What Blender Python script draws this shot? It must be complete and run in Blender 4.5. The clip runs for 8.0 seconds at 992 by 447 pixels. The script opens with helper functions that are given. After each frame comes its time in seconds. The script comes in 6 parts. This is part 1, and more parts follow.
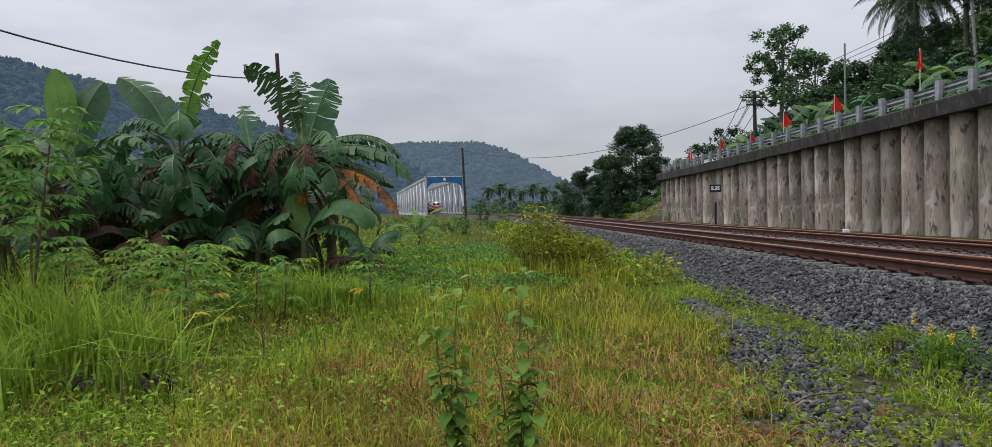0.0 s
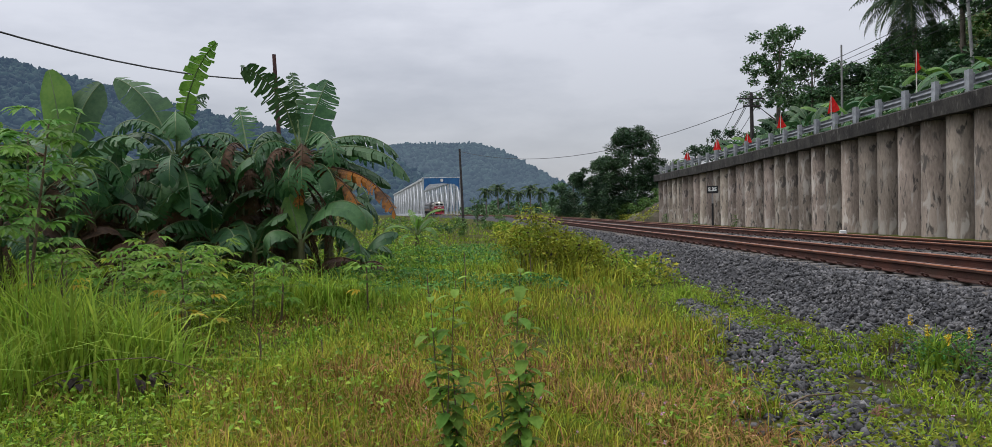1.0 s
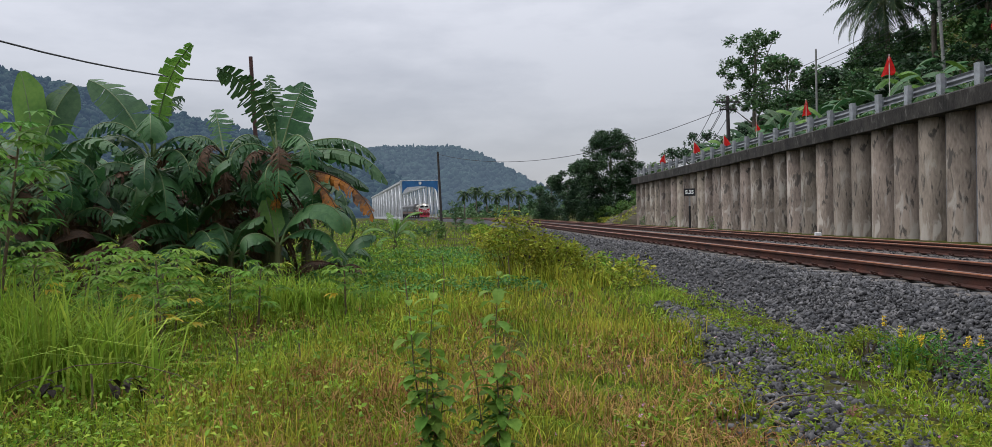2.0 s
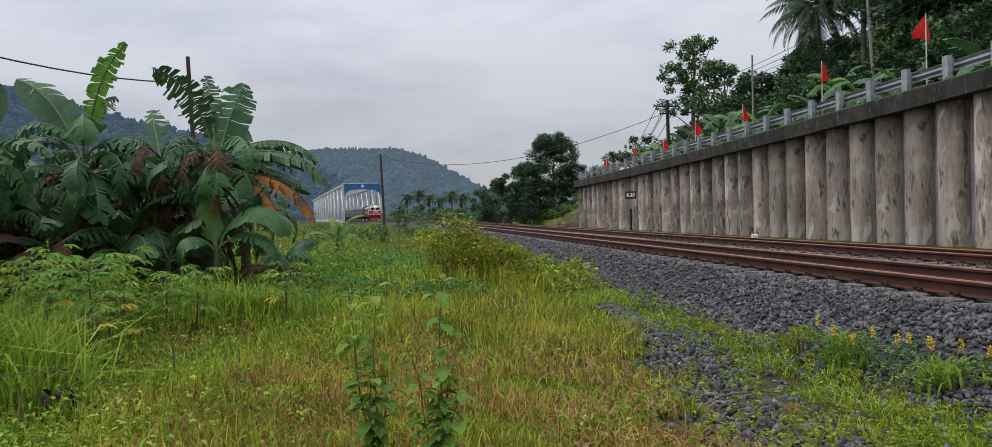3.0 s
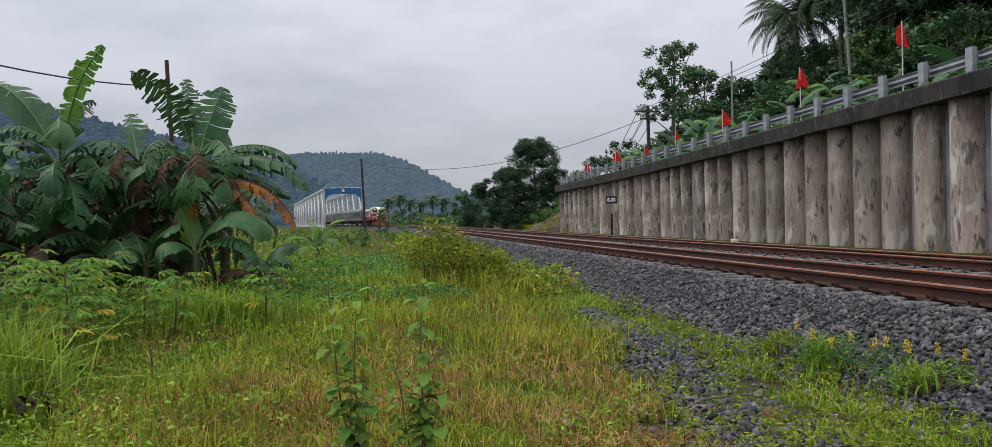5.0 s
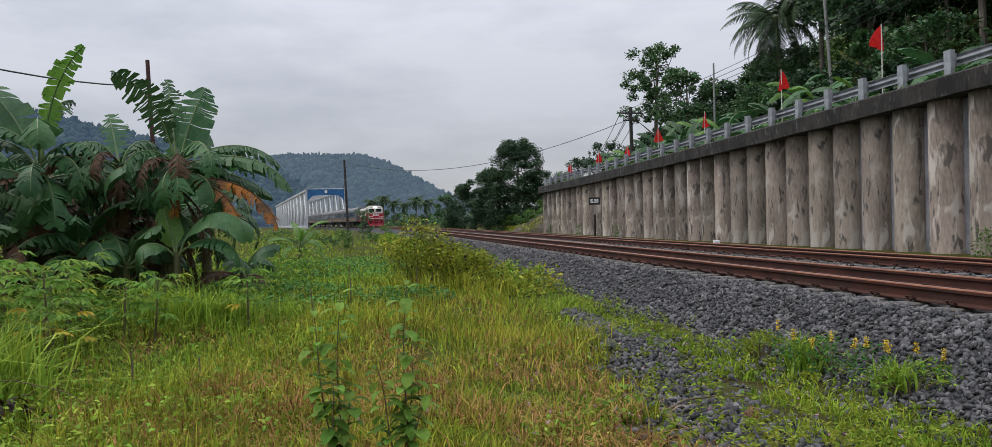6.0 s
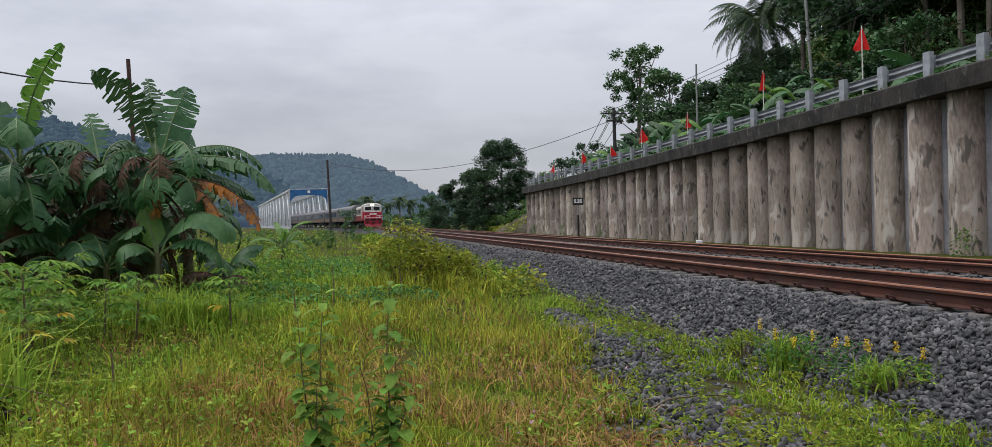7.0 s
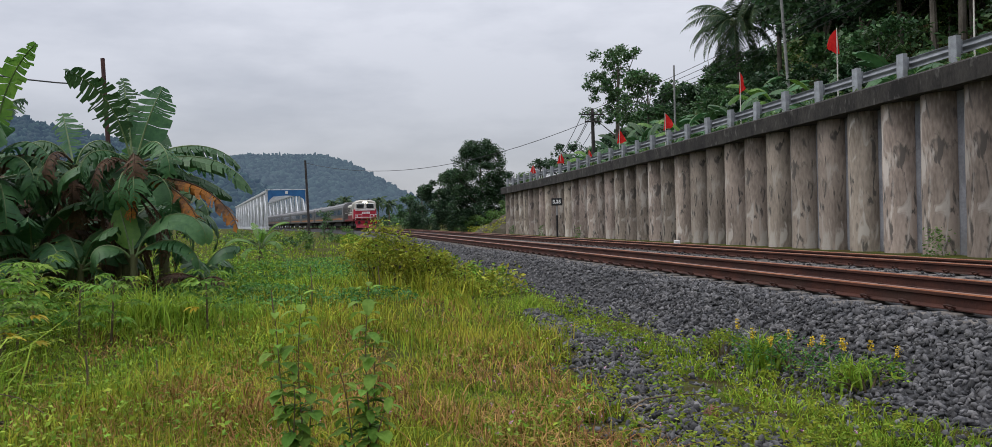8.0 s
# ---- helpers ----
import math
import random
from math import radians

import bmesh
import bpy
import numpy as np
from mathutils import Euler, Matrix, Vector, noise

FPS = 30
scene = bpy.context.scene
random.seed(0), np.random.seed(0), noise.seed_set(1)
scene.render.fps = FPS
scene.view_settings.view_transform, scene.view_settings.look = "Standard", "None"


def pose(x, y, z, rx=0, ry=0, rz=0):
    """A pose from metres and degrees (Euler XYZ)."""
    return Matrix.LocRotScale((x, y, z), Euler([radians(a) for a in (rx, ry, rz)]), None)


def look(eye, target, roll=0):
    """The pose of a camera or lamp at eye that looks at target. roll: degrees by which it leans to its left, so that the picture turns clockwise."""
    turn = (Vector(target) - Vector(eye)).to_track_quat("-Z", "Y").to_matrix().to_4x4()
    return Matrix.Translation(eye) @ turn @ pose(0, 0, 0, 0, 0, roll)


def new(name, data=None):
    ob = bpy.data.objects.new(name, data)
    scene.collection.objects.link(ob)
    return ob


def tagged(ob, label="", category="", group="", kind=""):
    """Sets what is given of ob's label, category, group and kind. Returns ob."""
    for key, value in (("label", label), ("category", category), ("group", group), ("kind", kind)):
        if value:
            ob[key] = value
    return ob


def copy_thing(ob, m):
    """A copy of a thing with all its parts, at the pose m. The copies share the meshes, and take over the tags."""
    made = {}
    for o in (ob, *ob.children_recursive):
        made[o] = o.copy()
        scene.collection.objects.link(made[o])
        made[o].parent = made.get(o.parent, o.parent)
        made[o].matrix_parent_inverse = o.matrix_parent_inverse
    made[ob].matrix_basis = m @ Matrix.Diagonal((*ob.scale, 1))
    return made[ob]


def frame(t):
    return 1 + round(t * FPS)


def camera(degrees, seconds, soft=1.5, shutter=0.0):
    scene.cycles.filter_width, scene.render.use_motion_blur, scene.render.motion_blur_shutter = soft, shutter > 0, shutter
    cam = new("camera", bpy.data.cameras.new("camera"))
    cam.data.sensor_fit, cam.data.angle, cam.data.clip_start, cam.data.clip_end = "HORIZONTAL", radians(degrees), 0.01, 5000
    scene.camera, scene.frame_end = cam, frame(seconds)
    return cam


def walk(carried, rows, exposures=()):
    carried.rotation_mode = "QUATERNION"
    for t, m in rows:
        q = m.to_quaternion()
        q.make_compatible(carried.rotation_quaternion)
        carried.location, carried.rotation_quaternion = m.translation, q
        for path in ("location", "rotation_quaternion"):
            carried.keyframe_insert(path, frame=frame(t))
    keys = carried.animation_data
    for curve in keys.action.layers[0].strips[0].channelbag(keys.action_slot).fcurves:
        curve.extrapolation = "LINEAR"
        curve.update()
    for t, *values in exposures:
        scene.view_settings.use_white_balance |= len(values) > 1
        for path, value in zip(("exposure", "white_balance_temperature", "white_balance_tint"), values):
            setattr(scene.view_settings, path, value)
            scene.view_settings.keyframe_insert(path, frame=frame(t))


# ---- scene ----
# The phone turns on the spot, 1.40 m over the grass, level to about one degree.
cam = camera(60.9, 8.0, soft=0.4)
EYE = (0.0, 0.0, 1.40)


def aim(yaw, pitch, roll):
    y, p = radians(yaw), radians(pitch)
    way = Vector((-math.sin(y) * math.cos(p), math.cos(y) * math.cos(p), math.sin(p)))
    return look(EYE, Vector(EYE) + way, roll)


PATH = [
    (0.0, 5.956, -0.936, -1.121), (0.5, 5.956, -0.926, -1.111), (1.0, 5.765, -0.869, -1.101),
    (1.2, 5.600, -0.850, -1.110), (2.3, 3.480, -0.655, -1.215), (2.5, 2.777, -0.633, -1.238),
    (2.7, 1.780, -0.612, -1.255), (2.9, 0.730, -0.598, -1.275), (3.0, 0.451, -0.591, -1.286),
    (3.2, 0.170, -0.560, -1.270), (3.5, 0.099, -0.489, -1.255), (4.0, -0.003, -0.391, -1.270),
    (4.5, -0.314, -0.338, -1.277), (4.7, -0.500, -0.322, -1.275), (5.8, -1.770, -0.250, -1.266),
    (6.0, -1.963, -0.246, -1.266), (6.5, -2.472, -0.258, -1.283), (7.0, -3.072, -0.253, -1.285),
    (7.5, -3.851, -0.253, -1.296), (8.0, -4.500, -0.250, -1.350)]
walk(cam, [(t, aim(y, p, r)) for t, y, p, r in PATH])

# ---- sky and sun: a bright overcast, three times as bright overhead as at the horizon ----
SUN_EL, SUN_AZ = radians(60), radians(-80)
world = bpy.data.worlds.new("overcast")
scene.world = world
world.use_nodes = True
wn, wl = world.node_tree.nodes, world.node_tree.links
wn.clear()


def wnode(kind, **kw):
    n = wn.new(kind)
    for k, v in kw.items():
        n.inputs[k].default_value = v
    return n


sky = wn.new("ShaderNodeTexSky")
sky.sky_type, sky.sun_disc, sky.sun_elevation, sky.sun_rotation = "NISHITA", False, SUN_EL, SUN_AZ
coord = wn.new("ShaderNodeTexCoord")
sep = wn.new("ShaderNodeSeparateXYZ")
wl.new(coord.outputs["Generated"], sep.inputs[0])
grad = wn.new("ShaderNodeMapRange")
grad.inputs["From Min"].default_value, grad.inputs["From Max"].default_value = 0.03, 1.0
grad.inputs["To Min"].default_value, grad.inputs["To Max"].default_value = 0.83, 3.3
wl.new(sep.outputs["Z"], grad.inputs["Value"])
stretch = wn.new("ShaderNodeMapping")
stretch.inputs["Scale"].default_value = (1.0, 1.0, 3.2)
wl.new(coord.outputs["Generated"], stretch.inputs["Vector"])
cloud = wnode("ShaderNodeTexNoise", Scale=4.6, Detail=5.0, Roughness=0.55)
wl.new(stretch.outputs[0], cloud.inputs["Vector"])
ramp = wn.new("ShaderNodeValToRGB")
ramp.color_ramp.elements[0].position, ramp.color_ramp.elements[1].position = 0.36, 0.62
ramp.color_ramp.elements[0].color = (0.480, 0.495, 0.555, 1)
ramp.color_ramp.elements[1].color = (0.600, 0.612, 0.672, 1)
wl.new(cloud.outputs["Fac"], ramp.inputs["Fac"])
lift = wn.new("ShaderNodeVectorMath")
lift.operation = "SCALE"
wl.new(ramp.outputs["Color"], lift.inputs[0])
wl.new(grad.outputs[0], lift.inputs["Scale"])
bg_cloud, bg_sky, add = wn.new("ShaderNodeBackground"), wn.new("ShaderNodeBackground"), wn.new("ShaderNodeAddShader")
wl.new(lift.outputs[0], bg_cloud.inputs["Color"])
wl.new(sky.outputs[0], bg_sky.inputs["Color"])
bg_cloud.inputs["Strength"].default_value, bg_sky.inputs["Strength"].default_value = 0.84, 0.015
wout = wn.new("ShaderNodeOutputWorld")
wl.new(bg_cloud.outputs[0], add.inputs[0])
wl.new(bg_sky.outputs[0], add.inputs[1])
wl.new(add.outputs[0], wout.inputs["Surface"])
sun = new("sun", bpy.data.lights.new("sun", "SUN"))
sun.data.energy, sun.data.angle, sun.data.color = 1.4, radians(25), (1.0, 0.96, 0.9)
sun_way = Vector((math.sin(SUN_AZ) * math.cos(SUN_EL), math.cos(SUN_AZ) * math.cos(SUN_EL), math.sin(SUN_EL)))
sun.matrix_world = look(sun_way * 80, (0, 0, 0))

# ---- materials ----
def mat(name, c1, c2, scale=3.0, rough=0.7, metal=0.0, bump=0.0, bscale=None, c3=None, fine=None, rnd=0.0, island=0.0,
        trans=0.0, stretch=(1, 1, 1), lo=0.35, hi=0.65, glow=None, c3pos=0.62, spec=0.4, hue=0.0, distort=0.0, edge=0.06, c4=None, patch=None):
    """A surface: two colours mixed by a coarse and a fine noise, a third in patches, relief, and chance from piece to piece."""
    m = bpy.data.materials.new(name)
    m.use_nodes = True
    nt = m.node_tree
    nd, lk = nt.nodes, nt.links
    b = nd["Principled BSDF"]
    b.inputs["Roughness"].default_value, b.inputs["Metallic"].default_value = rough, metal
    b.inputs["Specular IOR Level"].default_value = spec
    tc = nd.new("ShaderNodeTexCoord")
    mp = nd.new("ShaderNodeMapping")
    mp.inputs["Scale"].default_value = stretch
    lk.new(tc.outputs["Object"], mp.inputs["Vector"])

    def noise_at(s, detail=4.0):
        n = nd.new("ShaderNodeTexNoise")
        n.inputs["Scale"].default_value, n.inputs["Detail"].default_value = s, detail
        lk.new(mp.outputs[0], n.inputs["Vector"])
        return n

    def ramped(fac, a, z):
        r = nd.new("ShaderNodeMapRange")
        r.inputs["From Min"].default_value, r.inputs["From Max"].default_value = a, z
        lk.new(fac, r.inputs["Value"])
        return r.outputs[0]

    def mix(fac, a, z, blend="MIX"):
        x = nd.new("ShaderNodeMix")
        x.data_type, x.blend_type = "RGBA", blend
        for sock, v in ((x.inputs[0], fac), (x.inputs[6], a), (x.inputs[7], z)):
            if hasattr(v, "links"):
                lk.new(v, sock)
            elif isinstance(v, tuple):
                sock.default_value = (*v, 1)
            else:
                sock.default_value = v
        return x.outputs[2]

    big, small = noise_at(scale), noise_at(fine or scale * 9, 3.0)
    add = nd.new("ShaderNodeMath")
    add.operation = "MULTIPLY_ADD"
    lk.new(small.outputs["Fac"], add.inputs[0])
    add.inputs[1].default_value = 0.45
    lk.new(big.outputs["Fac"], add.inputs[2])
    col = mix(ramped(add.outputs[0], lo + 0.225, hi + 0.225), c1, c2)
    if c3:
        spots = noise_at(patch or scale * 0.43 + 0.05, 7.0)
        spots.inputs["Distortion"].default_value = distort
        col = mix(ramped(spots.outputs["Fac"], c3pos - edge, c3pos + edge), col, c3)
        if c4:
            pale = noise_at((patch or scale) * 0.71, 7.0)
            pale.inputs["Distortion"].default_value = distort * 1.3
            col = mix(ramped(pale.outputs["Fac"], 0.555, 0.66), col, c4)
    if rnd or island:
        src = nd.new("ShaderNodeObjectInfo").outputs["Random"] if rnd else nd.new("ShaderNodeNewGeometry").outputs["Random Per Island"]
        amt = rnd or island
        r = nd.new("ShaderNodeMapRange")
        r.inputs["To Min"].default_value, r.inputs["To Max"].default_value = 1 - amt, 1 + amt
        lk.new(src, r.inputs["Value"])
        hs = nd.new("ShaderNodeHueSaturation")
        lk.new(col, hs.inputs["Color"])
        lk.new(r.outputs[0], hs.inputs["Value"])
        if hue:
            h = nd.new("ShaderNodeMapRange")
            h.inputs["To Min"].default_value, h.inputs["To Max"].default_value = 0.5 - hue, 0.5 + hue
            fr = nd.new("ShaderNodeMath")
            fr.operation = "FRACT"
            ml = nd.new("ShaderNodeMath")
            ml.operation = "MULTIPLY"
            ml.inputs[1].default_value = 7.31
            lk.new(src, ml.inputs[0])
            lk.new(ml.outputs[0], fr.inputs[0])
            lk.new(fr.outputs[0], h.inputs["Value"])
            lk.new(h.outputs[0], hs.inputs["Hue"])
        col = hs.outputs["Color"]
    lk.new(col, b.inputs["Base Color"])
    if bump:
        bn = noise_at(bscale or scale * 12, 5.0)
        bp = nd.new("ShaderNodeBump")
        bp.inputs["Strength"].default_value, bp.inputs["Distance"].default_value = bump, 0.02
        lk.new(bn.outputs["Fac"], bp.inputs["Height"])
        lk.new(bp.outputs[0], b.inputs["Normal"])
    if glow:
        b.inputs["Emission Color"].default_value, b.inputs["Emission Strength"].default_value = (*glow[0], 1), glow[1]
    if trans:
        tr, ms = nd.new("ShaderNodeBsdfTranslucent"), nd.new("ShaderNodeMixShader")
        lk.new(col, tr.inputs["Color"])
        ms.inputs[0].default_value = trans
        lk.new(b.outputs[0], ms.inputs[1])
        lk.new(tr.outputs[0], ms.inputs[2])
        lk.new(ms.outputs[0], nd["Material Output"].inputs["Surface"])
    return m


SOIL = mat("soil and litter", (0.045, 0.036, 0.016), (0.070, 0.088, 0.018), 2.3, 1.0, spec=0.05, bump=0.8, bscale=22, c3=(0.065, 0.045, 0.022))
# Darker than the stones on it: shade of their gaps in the colour.
SHADED_BED = mat("crushed stone bed, gap shade in colour", (0.014, 0.014, 0.015), (0.045, 0.045, 0.048), 9, 0.9, bump=1.0, bscale=26)
STONE = mat("grey ballast stone", (0.045, 0.046, 0.050), (0.125, 0.121, 0.122), 6, 0.8, bump=0.4, bscale=40, island=0.65, hue=0.02)
STONE_ONE = mat("grey ballast stone alone", (0.050, 0.051, 0.055), (0.112, 0.109, 0.110), 6, 0.8, bump=0.4, bscale=40, rnd=0.5, hue=0.02)
RUST = mat("rusty rail steel", (0.036, 0.0115, 0.0072), (0.072, 0.0225, 0.0128), 2.2, 0.75, 0.15, bump=0.25, bscale=60, c3=(0.05, 0.022, 0.014))
RUST_TOP = mat("worn rail head", (0.19, 0.060, 0.022), (0.29, 0.105, 0.042), 4, 0.6, 0.2, bump=0.1, stretch=(1, 1, 1))
RUN_TOP = mat("polished running surface", (0.24, 0.13, 0.10), (0.34, 0.21, 0.17), 5, 0.45, 0.4)
CONC_SLEEPER = mat("sleeper concrete", (0.10, 0.088, 0.078), (0.19, 0.17, 0.15), 7, 0.9, bump=0.4, rnd=0.15)
PILE = mat("weathered pile concrete", (0.160, 0.130, 0.106), (0.385, 0.318, 0.264), 1.2, 0.9, bump=1.0, bscale=14, c3=(0.105, 0.092, 0.080),
           fine=16, rnd=0.30, stretch=(1, 1, 1.2), c3pos=0.595, hue=0.012, lo=0.28, hi=0.62, distort=0.7, edge=0.04, c4=(0.46, 0.415, 0.365), patch=5.0)
SHOTCRETE = mat("smooth infill concrete", (0.15, 0.152, 0.168), (0.25, 0.255, 0.275), 1.4, 0.85, bump=0.3, c3=(0.16, 0.155, 0.15))
BEAM = mat("mossy dark capping concrete", (0.016, 0.015, 0.014), (0.048, 0.044, 0.039), 1.6, 0.95, bump=0.7, bscale=14, c3=(0.11, 0.104, 0.096), c3pos=0.64, patch=4.5, edge=0.06, distort=0.2,
           stretch=(1, 1, 0.5))
GALV = mat("galvanised steel", (0.30, 0.315, 0.33), (0.43, 0.45, 0.47), 5, 0.5, 0.55, bump=0.15, rnd=0.10)
GALV_DARK = mat("weathered steel rail", (0.22, 0.235, 0.25), (0.33, 0.345, 0.36), 3, 0.42, 0.6, bump=0.1)
FLAG_RED = mat("red flag cloth", (0.62, 0.012, 0.012), (0.78, 0.03, 0.025), 6, 0.8, trans=0.35)
FLAG_POLE = mat("pale bamboo stick", (0.55, 0.53, 0.47), (0.68, 0.66, 0.60), 4, 0.6)
POLE_GREY = mat("concrete utility pole", (0.20, 0.20, 0.20), (0.30, 0.30, 0.29), 2, 0.9, bump=0.3)
POLE_DARK = mat("dark tarred pole", (0.03, 0.028, 0.028), (0.06, 0.05, 0.048), 3, 0.8, bump=0.3)
POLE_RUST = mat("rusty pipe pole", (0.06, 0.03, 0.03), (0.11, 0.05, 0.045), 5, 0.75, 0.2, bump=0.3)
CABLE = mat("black cable", (0.02, 0.02, 0.022), (0.035, 0.035, 0.038), 8, 0.6)
BLACK = mat("black enamel", (0.008, 0.008, 0.009), (0.016, 0.016, 0.017), 8, 0.4)
WHITE = mat("white paint", (0.68, 0.68, 0.66), (0.80, 0.80, 0.78), 6, 0.5, bump=0.1)
BRIDGE = mat("silver grey bridge paint", (0.44, 0.46, 0.48), (0.60, 0.62, 0.64), 0.8, 0.6, 0.2, bump=0.1, c3=(0.34, 0.34, 0.33))
BRIDGE_BLUE = mat("blue portal board", (0.02, 0.10, 0.27), (0.03, 0.15, 0.36), 0.7, 0.5)
LOCO_RED = mat("red locomotive paint", (0.30, 0.008, 0.024), (0.43, 0.018, 0.042), 2.5, 0.35, bump=0.05, c3=(0.28, 0.02, 0.025))
LOCO_DIRTY = mat("dirty dark red paint", (0.12, 0.010, 0.012), (0.22, 0.014, 0.018), 3, 0.6, bump=0.2, c3=(0.03, 0.02, 0.02))
LOCO_CREAM = mat("cream locomotive paint", (0.42, 0.40, 0.35), (0.60, 0.57, 0.50), 2.0, 0.4, bump=0.05)
UNDER = mat("sooty underframe", (0.018, 0.017, 0.017), (0.05, 0.045, 0.042), 4, 0.9, bump=0.4)
COACH = mat("stainless coach side", (0.10, 0.098, 0.095), (0.17, 0.165, 0.16), 1.3, 0.45, 0.5, stretch=(1, 1, 4), rnd=0.05)
COACH_ROOF = mat("grey coach roof", (0.13, 0.13, 0.135), (0.21, 0.21, 0.215), 1.2, 0.7)
COACH_STRIPE = mat("orange coach stripe", (0.30, 0.12, 0.05), (0.40, 0.17, 0.07), 3, 0.5)
GLASS_DARK = mat("dark train window", (0.012, 0.014, 0.017), (0.03, 0.033, 0.038), 2, 0.08, spec=0.9)
HEADLIGHT = mat("lit headlamp lens", (0.9, 0.88, 0.8), (0.9, 0.88, 0.8), 2, 0.2, glow=((1.0, 0.93, 0.78), 22.0))
ROCK = mat("bare slope rock", (0.045, 0.038, 0.027), (0.115, 0.098, 0.070), 1.2, 0.95, bump=1.0, bscale=7, c3=(0.09, 0.10, 0.04))
RED_STONE = mat("reddish brown stone", (0.12, 0.055, 0.035), (0.21, 0.10, 0.065), 9, 0.9, bump=0.5)


# ---- helpers of this scene ----
def part(name, bm, material, parent=None, label=""):
    me = bpy.data.meshes.new(name)
    bm.to_mesh(me)
    bm.free()
    return hang(name, me, material, parent, label)


def hang(name, me, material, parent=None, label=""):
    if not me.materials:
        for m in (material if isinstance(material, (list, tuple)) else [material]):
            me.materials.append(m)
    ob = new(name, me)
    ob.parent = parent
    if label:
        ob["label"] = label
    return ob


def smooth(me):
    me.polygons.foreach_set("use_smooth", [True] * len(me.polygons))
    return me


def mesh_of(name, verts, faces):
    me = bpy.data.meshes.new(name)
    me.from_pydata([tuple(v) for v in verts], [], [tuple(f) for f in faces])
    me.update()
    return me


def tris_mesh(name, v, f, mats=None):
    """A mesh from an array of places and an array of triangles (or quads), quickly."""
    v, f = np.asarray(v, np.float32), np.asarray(f, np.int32)
    k = f.shape[1]
    me = bpy.data.meshes.new(name)
    me.vertices.add(len(v))
    me.vertices.foreach_set("co", v.ravel())
    me.loops.add(f.size)
    me.loops.foreach_set("vertex_index", f.ravel())
    me.polygons.add(len(f))
    me.polygons.foreach_set("loop_start", np.arange(0, f.size, k, dtype=np.int32))
    if mats is not None:
        me.polygons.foreach_set("material_index", np.asarray(mats, np.int32))
    me.update(calc_edges=True)
    return me


def box(bm, x0, y0, z0, x1, y1, z1, bevel=0.0):
    m = Matrix.LocRotScale(((x0 + x1) / 2, (y0 + y1) / 2, (z0 + z1) / 2), None, (x1 - x0, y1 - y0, z1 - z0))
    got = bmesh.ops.create_cube(bm, size=1, matrix=m)
    if bevel:
        edges = {e for v in got["verts"] for e in v.link_edges}
        bmesh.ops.bevel(bm, geom=list(edges), offset=bevel, segments=1, affect="EDGES", profile=0.5)
    return bm


def tube(bm, a, z, r0, r1=None, n=8):
    a, z = Vector(a), Vector(z)
    r1 = r0 if r1 is None else r1
    m = Matrix.Translation((a + z) / 2) @ (z - a).to_track_quat("Z", "Y").to_matrix().to_4x4()
    bmesh.ops.create_cone(bm, cap_ends=True, segments=n, radius1=r0, radius2=r1, depth=(z - a).length, matrix=m)
    return bm


def sweep(path, profile, closed=True):
    """Verts and quads of a profile of (lateral, height) carried along rows of (place, lateral direction)."""
    v, f, k = [], [], len(profile)
    for p, side in path:
        for a, z in profile:
            v.append((p[0] + side[0] * a, p[1] + side[1] * a, p[2] + z))
    last = k if closed else k - 1
    for i in range(len(path) - 1):
        for j in range(last):
            a, b = i * k + j, i * k + (j + 1) % k
            f.append((a, b, b + k, a + k))
    if closed:
        f.append(tuple(range(k))[::-1])
        f.append(tuple(range((len(path) - 1) * k, len(path) * k)))
    return v, f


# ---- plan: s runs along the line, l to its right from the camera; straight to 82 m, a curve of 600 m, straight again ----
HEAD, S1, S2, RAD, L0 = radians(7.5), 82.0, 160.0, 600.0, 6.22


def plan(s, l, z=0.0):
    """The place at s metres along the line and l metres right of the camera's own parallel."""
    if s <= S1:
        a, x, y = HEAD, -math.sin(HEAD) * s, math.cos(HEAD) * s
    else:
        x, y = -math.sin(HEAD) * S1, math.cos(HEAD) * S1
        q = (min(s, S2) - S1) / RAD
        a = HEAD + q
        cx, cy = x - (RAD) * math.cos(HEAD), y - RAD * math.sin(HEAD)
        x, y = cx + RAD * math.cos(a), cy + RAD * math.sin(a)
        if s > S2:
            x, y = x - math.sin(a) * (s - S2), y + math.cos(a) * (s - S2)
    return Vector((x + math.cos(a) * l, y + math.sin(a) * l, z))


def turn_at(s):
    return HEAD + max(0.0, min(s, S2) - S1) / RAD


def on_line(s, l, z):
    a = turn_at(s)
    return plan(s, l, z), (math.cos(a), math.sin(a))


def stations(a, z, near=2.0):
    out, s = [], a
    while s < z:
        out.append(s)
        s += near if s < 80 else near * 3
    return out + [z]


def road_z(s):
    return 5.05 - 0.030 * (min(s, 75) - 15) + 0.00022 * (min(s, 75) - 15) ** 2


def bump(s, l):
    return (0.045 * np.sin(0.55 * s + 1.3 * np.sin(0.31 * l)) * np.cos(0.47 * l + 0.8) + 0.030 * np.sin(1.37 * s + 0.9 * l)
            + 0.022 * np.cos(1.9 * l - 0.7 * s + 1.1))


